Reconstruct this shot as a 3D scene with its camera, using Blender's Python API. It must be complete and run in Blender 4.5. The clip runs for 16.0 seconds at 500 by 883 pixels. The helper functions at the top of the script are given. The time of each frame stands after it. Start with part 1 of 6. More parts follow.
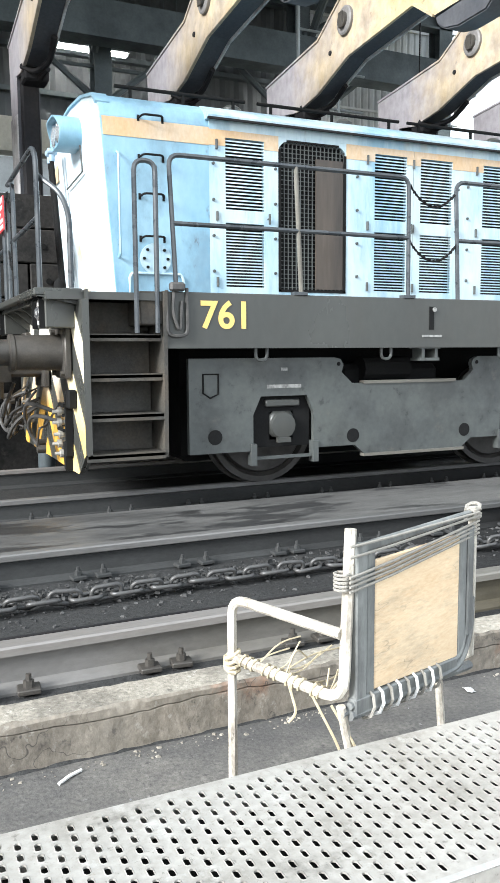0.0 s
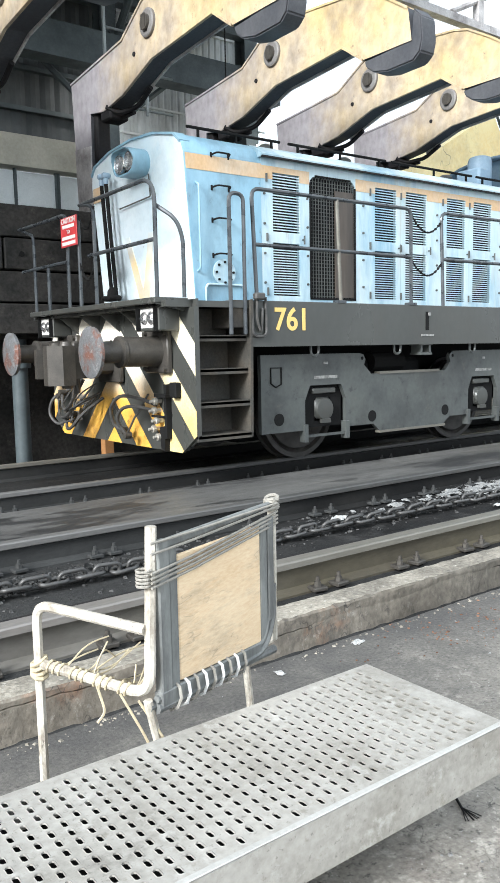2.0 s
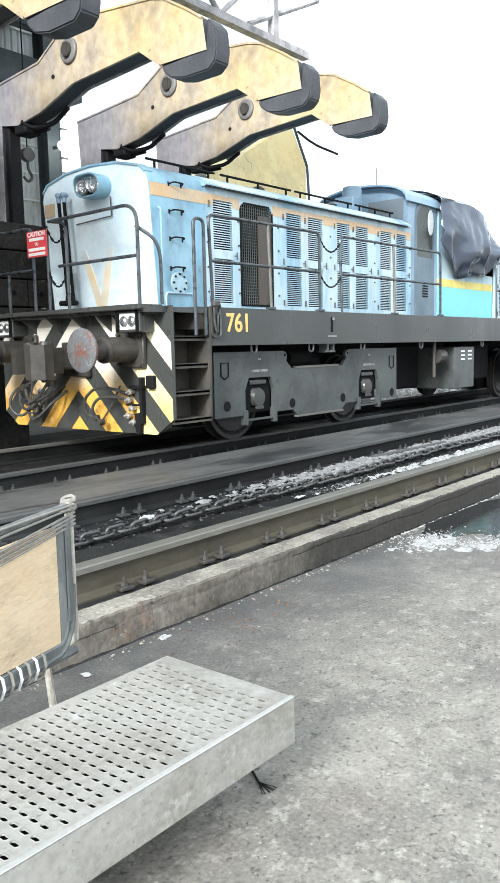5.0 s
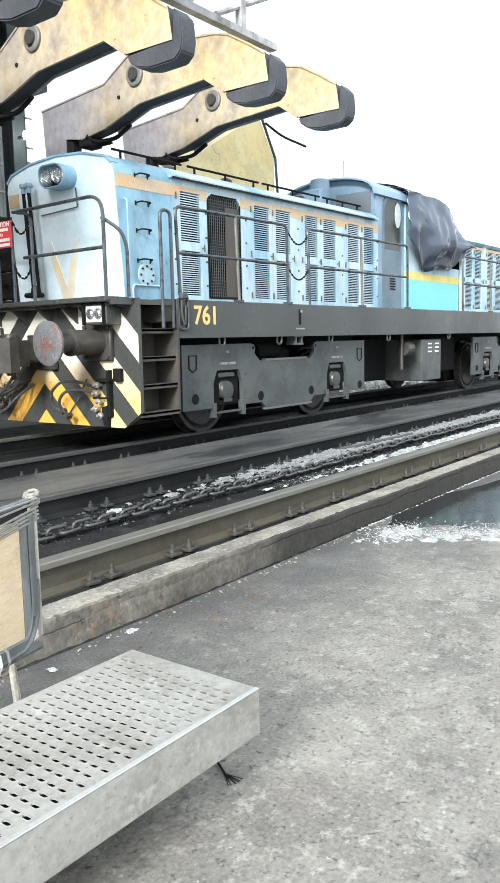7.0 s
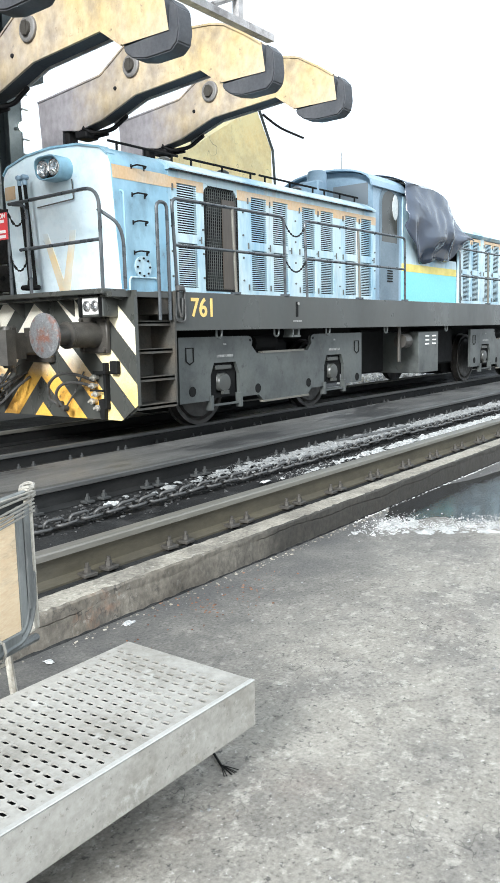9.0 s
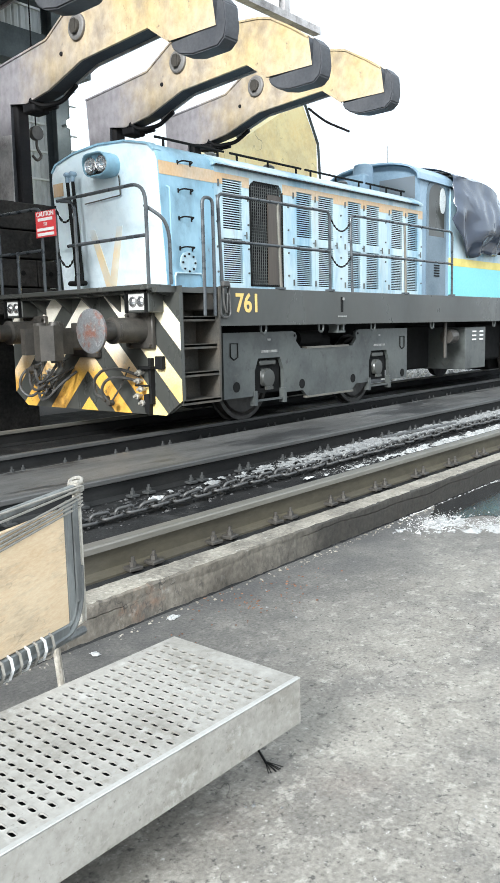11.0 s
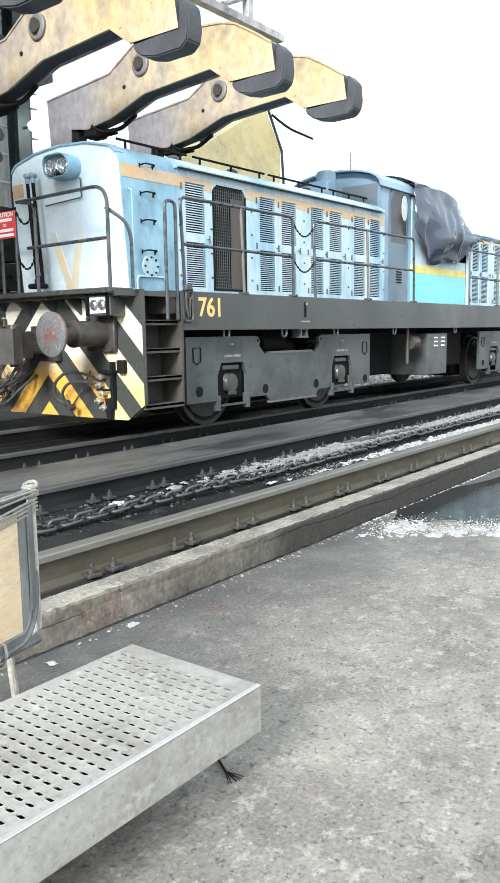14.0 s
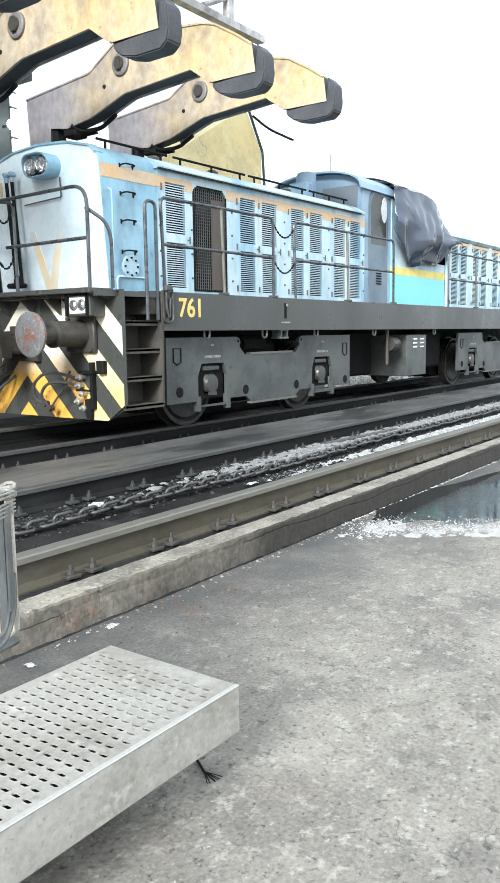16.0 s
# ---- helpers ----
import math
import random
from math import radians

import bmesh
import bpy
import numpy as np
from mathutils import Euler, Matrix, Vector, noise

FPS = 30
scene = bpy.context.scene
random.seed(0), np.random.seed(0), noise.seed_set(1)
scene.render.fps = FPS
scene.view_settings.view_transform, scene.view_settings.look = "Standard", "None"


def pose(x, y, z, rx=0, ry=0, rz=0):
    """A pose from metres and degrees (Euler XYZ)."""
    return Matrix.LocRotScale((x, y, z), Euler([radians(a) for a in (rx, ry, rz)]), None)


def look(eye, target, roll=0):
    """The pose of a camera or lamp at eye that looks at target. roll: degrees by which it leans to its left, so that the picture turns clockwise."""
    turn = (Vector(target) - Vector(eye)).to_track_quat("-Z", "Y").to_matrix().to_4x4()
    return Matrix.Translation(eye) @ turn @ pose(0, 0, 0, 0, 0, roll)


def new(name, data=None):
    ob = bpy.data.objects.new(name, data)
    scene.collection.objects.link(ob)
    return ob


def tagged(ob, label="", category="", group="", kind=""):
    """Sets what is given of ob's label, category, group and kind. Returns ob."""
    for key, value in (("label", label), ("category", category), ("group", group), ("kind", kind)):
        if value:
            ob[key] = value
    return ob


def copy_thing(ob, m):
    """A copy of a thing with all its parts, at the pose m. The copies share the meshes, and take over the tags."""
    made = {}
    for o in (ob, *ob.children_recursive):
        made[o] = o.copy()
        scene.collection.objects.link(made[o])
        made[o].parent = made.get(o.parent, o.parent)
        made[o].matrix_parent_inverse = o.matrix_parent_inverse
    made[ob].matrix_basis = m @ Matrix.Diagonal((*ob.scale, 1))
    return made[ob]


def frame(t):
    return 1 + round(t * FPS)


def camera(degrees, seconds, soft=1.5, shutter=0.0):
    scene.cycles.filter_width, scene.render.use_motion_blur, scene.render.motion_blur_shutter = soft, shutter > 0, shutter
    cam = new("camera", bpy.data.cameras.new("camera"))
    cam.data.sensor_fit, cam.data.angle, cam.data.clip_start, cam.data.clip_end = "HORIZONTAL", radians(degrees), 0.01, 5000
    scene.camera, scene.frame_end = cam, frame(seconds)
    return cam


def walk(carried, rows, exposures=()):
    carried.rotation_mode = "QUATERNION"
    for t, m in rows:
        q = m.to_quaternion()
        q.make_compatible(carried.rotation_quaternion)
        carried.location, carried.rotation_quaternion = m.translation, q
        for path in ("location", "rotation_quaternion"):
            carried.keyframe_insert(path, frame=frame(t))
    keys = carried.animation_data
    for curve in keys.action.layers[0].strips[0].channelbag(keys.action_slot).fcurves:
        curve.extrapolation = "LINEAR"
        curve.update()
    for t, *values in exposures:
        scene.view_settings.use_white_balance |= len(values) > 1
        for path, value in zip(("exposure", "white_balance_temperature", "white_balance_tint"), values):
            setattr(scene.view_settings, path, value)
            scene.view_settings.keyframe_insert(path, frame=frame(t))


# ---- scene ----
cam = camera(35.4, 16.0, soft=1.25)
# seconds, place of the eye in metres, turn in degrees
ROWS = [
    (0, -0.062, 0.157, 1.511, 83.52, 0.37, -24.49),
    (0.5, -0.061, 0.161, 1.509, 83.52, 0.31, -25.21),
    (1, -0.045, 0.157, 1.505, 83.50, 0.31, -28.43),
    (1.5, -0.024, 0.114, 1.510, 83.41, 0.84, -33.02),
    (2, -0.014, 0.071, 1.512, 83.38, 1.09, -37.32),
    (2.5, -0.017, 0.040, 1.511, 83.36, 1.09, -41.08),
    (3, -0.024, 0.015, 1.511, 83.33, 1.04, -44.22),
    (3.5, -0.027, -0.012, 1.518, 83.23, 1.18, -46.70),
    (4, -0.020, -0.020, 1.514, 83.24, 1.10, -48.62),
    (4.5, -0.013, -0.028, 1.511, 83.24, 1.17, -49.90),
    (7, 0.004, -0.051, 1.511, 82.60, 1.25, -53.02),
    (7.5, 0.010, -0.059, 1.509, 82.40, 1.38, -53.45),
    (8, 0.009, -0.060, 1.509, 82.24, 1.33, -53.68),
    (10.5, 0.005, -0.046, 1.515, 81.74, 1.26, -51.06),
    (11, 0.003, -0.040, 1.516, 81.76, 1.25, -50.07),
    (11.5, 0.003, -0.029, 1.511, 81.85, 1.14, -49.13),
    (12, 0.015, -0.017, 1.516, 81.95, 1.15, -48.72),
    (12.5, 0.019, -0.014, 1.516, 81.99, 1.09, -49.10),
    (13, 0.027, -0.018, 1.510, 82.04, 1.12, -50.17),
    (13.5, 0.038, -0.022, 1.505, 82.10, 1.03, -51.40),
    (14, 0.050, -0.021, 1.497, 82.15, 0.91, -52.65),
    (14.5, 0.051, -0.029, 1.494, 82.18, 0.88, -53.88),
    (15, 0.047, -0.035, 1.497, 82.16, 0.80, -54.63),
    (15.5, 0.047, -0.040, 1.498, 82.16, 0.80, -54.65),
    (16, 0.047, -0.033, 1.500, 82.17, 0.71, -54.03),
]
EXPOSURES = [(0, 1.52, 6330, 10), (1.0, 1.40, 6330, 10), (2.5, 1.24, 6280, 9), (4.5, 1.22, 6250, 8), (16, 1.21, 6250, 8)]
walk(cam, [(t, pose(x, y, z, rx, ry, rz)) for t, x, y, z, rx, ry, rz in ROWS], EXPOSURES)

# ---- light: hazy bright sky, soft sun from behind and to the west of the track ----
world = bpy.data.worlds.new("world")
scene.world = world
world.use_nodes = True
wn = world.node_tree
sky = wn.nodes.new("ShaderNodeTexSky")
sky.sky_type = "NISHITA"
sky.sun_disc = False
sky.sun_elevation = radians(28)
sky.sun_rotation = radians(253)
sky.air_density, sky.dust_density, sky.ozone_density = 1.0, 7.0, 1.0
haze = wn.nodes.new("ShaderNodeMix")
haze.data_type = "RGBA"
haze.inputs[0].default_value = 0.82
haze.inputs[7].default_value = (7.3, 8.0, 8.6, 1)      # even white haze over the whole sky
wn.links.new(sky.outputs[0], haze.inputs[6])
wn.links.new(haze.outputs[2], wn.nodes["Background"].inputs[0])
wn.nodes["Background"].inputs[1].default_value = 0.1
sun = new("sun", bpy.data.lights.new("sun", "SUN"))
sun.data.energy, sun.data.angle, sun.data.color = 2.8, radians(18), (0.96, 0.985, 1.0)
sun.matrix_world = look((0, 0, 0), (0.84, 0.26, -0.47))


# ---- materials ----
def mat(name, colour, rough=0.6, metal=0.0, second=None, scale=4.0, amount=0.5, grain=0.15, bump=0.15, stretch=(1, 1, 1), dirt=None, dirt_amount=0.0, dirt_scale=1.5, island=0.0, bump_scale=60.0, grain_scale=None, grade=None, flecks=(), veins=()):
    m = bpy.data.materials.new(name)
    m.use_nodes = True
    nt = m.node_tree
    b = nt.nodes["Principled BSDF"]
    b.inputs["Metallic"].default_value = metal
    tc = nt.nodes.new("ShaderNodeTexCoord")
    mp = nt.nodes.new("ShaderNodeMapping")
    mp.inputs["Scale"].default_value = stretch
    nt.links.new(tc.outputs["Object"], mp.inputs[0])

    def tex(s, detail=6, r=0.6):
        n = nt.nodes.new("ShaderNodeTexNoise")
        n.inputs["Scale"].default_value, n.inputs["Detail"].default_value, n.inputs["Roughness"].default_value = s, detail, r
        nt.links.new(mp.outputs[0], n.inputs["Vector"])
        return n.outputs["Fac"]

    def ramp(src, lo, hi):
        n = nt.nodes.new("ShaderNodeMapRange")
        n.inputs["From Min"].default_value, n.inputs["From Max"].default_value = lo, hi
        nt.links.new(src, n.inputs["Value"])
        return n.outputs[0]

    def mix(fac, a, c, kind="MIX"):
        n = nt.nodes.new("ShaderNodeMix")
        n.data_type, n.blend_type = "RGBA", kind
        for sock, v in ((n.inputs[0], fac), (n.inputs[6], a), (n.inputs[7], c)):
            if isinstance(v, (float, int)):
                sock.default_value = v
            elif isinstance(v, tuple):
                sock.default_value = (*v, 1)
            else:
                nt.links.new(v, sock)
        return n.outputs[2]

    def math_(op, a, c):
        n = nt.nodes.new("ShaderNodeMath")
        n.operation = op
        for sock, v in ((n.inputs[0], a), (n.inputs[1], c)):
            if isinstance(v, (float, int)):
                sock.default_value = v
            else:
                nt.links.new(v, sock)
        return n.outputs[0]

    second = second or tuple(c * 0.6 for c in colour)
    big = ramp(tex(scale), 0.38, 0.68)
    col = mix(math_("MULTIPLY", big, amount), colour, second)
    if dirt:
        d = ramp(tex(dirt_scale, 9, 0.68), 0.47, 0.62)
        col = mix(math_("MULTIPLY", d, dirt_amount), col, dirt)
    for s, lo, hi, other, k in flecks:
        col = mix(math_("MULTIPLY", ramp(tex(s, 9, 0.7), lo, hi), k), col, other)
    for s, width, patch, other, k in veins:      # thin wandering scratches and hairline cracks, in patches
        near = math_("SUBTRACT", 1.0, ramp(math_("ABSOLUTE", math_("SUBTRACT", tex(s, 3, 0.55), 0.5), 0.0), width * 0.4, width))
        col = mix(math_("MULTIPLY", math_("MULTIPLY", near, ramp(tex(patch, 4), 0.46, 0.56)), k), col, other)
    if grade:                       # colour that changes along one axis of its thing
        axis, lo, hi, other = grade
        sx = nt.nodes.new("ShaderNodeSeparateXYZ")
        nt.links.new(tc.outputs["Object"], sx.inputs[0])
        wob = math_("ADD", sx.outputs[axis], math_("MULTIPLY", math_("SUBTRACT", tex(2.2), 0.5), 1.3 * abs(hi - lo)))
        col = mix(ramp(wob, lo, hi), col, other)
    fine = tex(grain_scale or scale * 14, 4)
    col = mix(grain, col, mix(ramp(fine, 0.3, 0.7), (0.12, 0.12, 0.12), (1.0, 1.0, 1.0)), "SOFT_LIGHT")
    if island:
        g = nt.nodes.new("ShaderNodeNewGeometry")
        col = mix(island, col, mix(g.outputs["Random Per Island"], (0.0, 0.0, 0.0), (1.0, 1.0, 1.0)), "SOFT_LIGHT")
    nt.links.new(col, b.inputs["Base Color"])
    nt.links.new(ramp(big, 0.0, 1.0), b.inputs["Roughness"])
    rr = nt.nodes.new("ShaderNodeMapRange")
    rr.inputs["To Min"].default_value, rr.inputs["To Max"].default_value = max(0.03, rough - 0.12), min(1, rough + 0.12)
    nt.links.new(big, rr.inputs["Value"])
    nt.links.new(rr.outputs[0], b.inputs["Roughness"])
    if bump:
        bn = nt.nodes.new("ShaderNodeBump")
        bn.inputs["Strength"].default_value, bn.inputs["Distance"].default_value = bump, 0.01
        nt.links.new(tex(bump_scale, 5), bn.inputs["Height"])
        nt.links.new(bn.outputs[0], b.inputs["Normal"])
    return m


def glow(name, colour, strength):
    m = bpy.data.materials.new(name)
    m.use_nodes = True
    b = m.node_tree.nodes["Principled BSDF"]
    b.inputs["Base Color"].default_value = (*colour, 1)
    b.inputs["Emission Color"].default_value = (*colour, 1)
    b.inputs["Emission Strength"].default_value = strength
    return m


def glassy(name, colour, alpha):
    m = bpy.data.materials.new(name)
    m.use_nodes = True
    b = m.node_tree.nodes["Principled BSDF"]
    b.inputs["Base Color"].default_value = (*colour, 1)
    b.inputs["Roughness"].default_value = 0.05
    b.inputs["Transmission Weight"].default_value = alpha
    return m


FLOOR = mat("dusty_concrete", (0.276, 0.255, 0.218), 0.8, second=(0.172, 0.158, 0.137), scale=0.6, amount=0.85, grain=0.4, bump=0.45, dirt=(0.12, 0.112, 0.104), dirt_amount=0.6, dirt_scale=1.7, bump_scale=50, grain_scale=60, flecks=((4, 0.53, 0.60, (0.335, 0.31, 0.268), 0.45), (13, 0.54, 0.62, (0.415, 0.388, 0.338), 0.6), (9, 0.45, 0.37, (0.12, 0.11, 0.098), 0.7), (30, 0.42, 0.36, (0.075, 0.07, 0.065), 0.8), (40, 0.61, 0.67, (0.60, 0.58, 0.55), 0.65), (1.1, 0.58, 0.70, (0.25, 0.19, 0.155), 0.3)), veins=((3, 0.003, 1.6, (0.06, 0.056, 0.052), 0.6),), grade=(1, 1.75, 2.95, (0.075, 0.072, 0.068)))
KERB = mat("worn_kerb_concrete", (0.235, 0.208, 0.168), 0.85, second=(0.128, 0.107, 0.082), scale=2.2, amount=0.85, grain=0.4, bump=0.5, dirt=(0.06, 0.053, 0.046), dirt_amount=0.6, dirt_scale=2.0, stretch=(1, 1, 0.8), bump_scale=30, flecks=((26, 0.58, 0.66, (0.33, 0.31, 0.27), 0.6), (1.3, 0.58, 0.68, (0.28, 0.12, 0.055), 0.6), (13, 0.42, 0.35, (0.05, 0.045, 0.04), 0.7)), veins=((4, 0.004, 2, (0.04, 0.036, 0.032), 0.8),), grade=(0, 2.5, 4.3, (0.034, 0.03, 0.024)))
KERBTOP = mat("crumbled_kerb_top", (0.32, 0.292, 0.24), 0.9, second=(0.16, 0.142, 0.115), scale=3, amount=0.8, grain=0.5, bump=0.7, bump_scale=40, dirt=(0.10, 0.09, 0.075), dirt_amount=0.6, dirt_scale=3.5, flecks=((20, 0.42, 0.34, (0.07, 0.065, 0.055), 0.7), (30, 0.6, 0.67, (0.55, 0.53, 0.47), 0.6)))
SOOT = mat("oily_coal_bed", (0.010, 0.010, 0.010), 0.75, second=(0.026, 0.025, 0.024), scale=3, amount=0.7, grain=0.4, bump=0.8, bump_scale=45, flecks=((4, 0.54, 0.64, (0.05, 0.049, 0.047), 0.6),), grade=(0, 4.2, 1.0, (0.040, 0.040, 0.039)))
STRIP = mat("greasy_concrete_strip", (0.12, 0.117, 0.11), 0.5, second=(0.05, 0.049, 0.046), scale=1.3, amount=0.8, grain=0.3, bump=0.2, stretch=(0.35, 1.2, 1), dirt=(0.022, 0.022, 0.022), dirt_amount=0.6, dirt_scale=1.2, flecks=((1.7, 0.53, 0.56, (0.016, 0.016, 0.016), 0.8), (5, 0.58, 0.62, (0.02, 0.02, 0.02), 0.6)))
RAILTOP = mat("worn_rail_steel", (0.17, 0.16, 0.135), 0.55, 0.25, second=(0.10, 0.092, 0.076), scale=5, amount=0.6, bump=0.1, stretch=(0.2, 1, 1), flecks=((9, 0.6, 0.68, (0.3, 0.29, 0.26), 0.5),))
# graded rail steels turn paler grey towards low x
RAILSIDE = mat("brown_rail_side", (0.082, 0.07, 0.045), 0.75, 0.1, second=(0.042, 0.036, 0.026), scale=3, amount=0.7, bump=0.25, stretch=(0.4, 1, 1), grade=(0, 2.6, 0.6, (0.165, 0.158, 0.148)))
# same steel as RAILTOP, but paler towards low x
RAILHEAD = mat("graded_rail_head", (0.17, 0.16, 0.135), 0.55, 0.25, second=(0.10, 0.092, 0.076), scale=5, amount=0.6, bump=0.1, stretch=(0.2, 1, 1), flecks=((9, 0.6, 0.68, (0.3, 0.29, 0.26), 0.5),), grade=(0, 3.4, 1.2, (0.215, 0.20, 0.185)))
RAILBLACK = mat("greasy_black_rail_side", (0.012, 0.012, 0.012), 0.65, 0.1, second=(0.03, 0.029, 0.027), scale=4, amount=0.6, bump=0.2, stretch=(0.4, 1, 1), grade=(0, 4.4, 1.4, (0.05, 0.051, 0.05)))
RAILWORN = mat("dull_worn_rail_head", (0.10, 0.098, 0.092), 0.5, 0.3, second=(0.05, 0.049, 0.047), scale=4, amount=0.7, bump=0.1, stretch=(0.2, 1, 1), grade=(0, 4.6, 2.0, (0.16, 0.155, 0.147)))
CHAIN = mat("greasy_chain_steel", (0.085, 0.083, 0.08), 0.5, 0.2, scale=20, amount=0.5, bump=0.2)
RUBBLE = mat("coal_and_stone_chips", (0.06, 0.059, 0.057), 0.9, second=(0.025, 0.025, 0.025), scale=8, amount=0.7, grain=0.3, bump=0.3, island=0.5)
POWDER = mat("white_grains", (0.50, 0.50, 0.485), 0.95, second=(0.27, 0.27, 0.262), scale=11, amount=0.8, grain=0.5, bump=0.7, island=0.45, flecks=((28, 0.43, 0.36, (0.10, 0.10, 0.097), 0.7), (16, 0.56, 0.64, (0.68, 0.68, 0.665), 0.7)))
POWDERGREY = mat("grey_powder_and_grit", (0.24, 0.24, 0.232), 0.95, second=(0.10, 0.10, 0.098), scale=12, amount=0.7, grain=0.4, bump=0.6, flecks=((20, 0.55, 0.65, (0.5, 0.5, 0.49), 0.6),))
PUDDLE = mat("standing_water", (0.02, 0.02, 0.02), 0.08, second=(0.03, 0.03, 0.03), scale=1, amount=0.5, grain=0, bump=0.0)
GALV = mat("galvanised_perforated_steel", (0.375, 0.36, 0.328), 0.6, 0.15, second=(0.275, 0.26, 0.23), scale=3, amount=0.6, grain=0.25, bump=0.08, dirt=(0.19, 0.175, 0.145), dirt_amount=0.6, dirt_scale=2.2, flecks=((24, 0.6, 0.68, (0.20, 0.18, 0.14), 0.55), (9, 0.58, 0.68, (0.54, 0.53, 0.50), 0.5), (3.2, 0.58, 0.68, (0.10, 0.092, 0.078), 0.7), (60, 0.60, 0.66, (0.10, 0.09, 0.08), 0.5)))
LIP = mat("bright_rubbed_steel", (0.48, 0.475, 0.45), 0.55, 0.2, second=(0.36, 0.355, 0.33), scale=5, amount=0.6, grain=0.2, bump=0.1)
TUBE = mat("chipped_cream_tube", (0.60, 0.565, 0.49), 0.6, second=(0.33, 0.29, 0.235), scale=9, amount=0.7, grain=0.4, bump=0.3, stretch=(1, 1, 0.5), dirt=(0.16, 0.125, 0.09), dirt_amount=0.6, dirt_scale=14, flecks=((40, 0.6, 0.66, (0.10, 0.08, 0.06), 0.8),))
PLY = mat("bare_plywood", (0.83, 0.64, 0.42), 0.5, second=(0.72, 0.50, 0.29), scale=3.5, amount=0.6, grain=0.3, bump=0.1, stretch=(0.8, 0.8, 3.2), dirt=(0.40, 0.30, 0.20), dirt_amount=0.55, dirt_scale=2.5, veins=((3.5, 0.008, 2.5, (0.45, 0.33, 0.22), 0.7),))
GREYPLASTIC = mat("grey_frame", (0.15, 0.158, 0.152), 0.55, second=(0.29, 0.295, 0.28), scale=9, amount=0.6, stretch=(1, 1, 0.3), bump=0.1, dirt=(0.06, 0.06, 0.06), dirt_amount=0.6, dirt_scale=8)
ROPE = mat("grey_cord", (0.34, 0.32, 0.28), 0.85, scale=30, amount=0.5, bump=0.5, bump_scale=250)
STRAW = mat("frayed_string", (0.55, 0.47, 0.32), 0.9, scale=30, amount=0.5, bump=0.3)
BLUE = mat("faded_light_blue_paint", (0.29, 0.47, 0.57), 0.42, second=(0.15, 0.35, 0.50), scale=1.5, amount=0.7, grain=0.12, bump=0.05, stretch=(1, 1, 0.5), dirt=(0.17, 0.24, 0.28), dirt_amount=0.5, dirt_scale=3, flecks=((1.2, 0.55, 0.66, (0.10, 0.29, 0.44), 0.6), (12, 0.63, 0.70, (0.09, 0.08, 0.07), 0.5)))
CABBLUE = mat("dusty_dull_blue_cab", (0.28, 0.39, 0.49), 0.45, second=(0.20, 0.30, 0.39), scale=1.5, amount=0.6, grain=0.15, bump=0.05)
PALE = mat("pale_blue_white_paint", (0.55, 0.66, 0.69), 0.45, second=(0.38, 0.55, 0.63), scale=1.4, amount=0.65, grain=0.18, bump=0.05, stretch=(1, 1, 0.22), dirt=(0.11, 0.31, 0.46), dirt_amount=0.6, dirt_scale=2.2, flecks=((5, 0.60, 0.72, (0.24, 0.20, 0.15), 0.55), (2.0, 0.56, 0.68, (0.50, 0.45, 0.36), 0.5)))
# pale nose paint, whitened further for the bright light on the front
NOSE = mat("white_blue_nose_paint_with_glare", (0.80, 0.89, 0.93), 0.38, second=(0.50, 0.75, 0.87), scale=0.9, amount=0.5, grain=0.1, bump=0.03, dirt=(0.40, 0.50, 0.55), dirt_amount=0.25, dirt_scale=4, flecks=((0.8, 0.54, 0.70, (0.25, 0.57, 0.75), 0.5), (9, 0.64, 0.70, (0.15, 0.13, 0.11), 0.4)))
ORANGE = mat("faded_orange_stripe", (0.62, 0.41, 0.22), 0.5, second=(0.56, 0.50, 0.41), scale=3, amount=0.6, grain=0.2, bump=0.05, stretch=(1, 1, 0.5))
FADED = mat("faded_cream_mark", (0.84, 0.66, 0.38), 0.5, second=(0.72, 0.74, 0.70), scale=3, amount=0.7, grain=0.1, bump=0.02, grade=(2, 2.0, 2.42, (0.74, 0.84, 0.88)))
CABDOOR = mat("dull_blue_grey_door", (0.15, 0.20, 0.24), 0.5, second=(0.10, 0.14, 0.17), scale=2, amount=0.6, bump=0.04)
REFLECTOR = mat("polished_reflector", (0.75, 0.76, 0.77), 0.2, 0.9, scale=3, amount=0.1, grain=0, bump=0)
TURQ = mat("turquoise_cab_paint", (0.20, 0.62, 0.66), 0.45, second=(0.30, 0.66, 0.70), scale=2, amount=0.5, bump=0.05)
YSTRIPE = mat("yellow_stripe", (0.75, 0.62, 0.16), 0.5, scale=4, amount=0.4, bump=0.05)
DARK = mat("dark_grey_underframe", (0.067, 0.069, 0.062), 0.33, 0.1, second=(0.04, 0.042, 0.041), scale=1.0, amount=0.6, grain=0.08, bump=0.04, dirt=(0.085, 0.078, 0.065), dirt_amount=0.25, dirt_scale=2.0, stretch=(1, 1, 0.6))
BOGIE = mat("grey_bogie_frame", (0.086, 0.093, 0.087), 0.42, 0.05, second=(0.06, 0.066, 0.066), scale=1.6, amount=0.7, grain=0.12, bump=0.05, dirt=(0.03, 0.03, 0.03), dirt_amount=0.5, dirt_scale=2.0, flecks=((8, 0.6, 0.68, (0.02, 0.02, 0.02), 0.6), (5, 0.6, 0.7, (0.13, 0.12, 0.10), 0.4)))
BLACK = mat("black_grime_and_gap_dark", (0.010, 0.010, 0.010), 0.8, second=(0.02, 0.02, 0.019), scale=4, amount=0.5, bump=0.15)
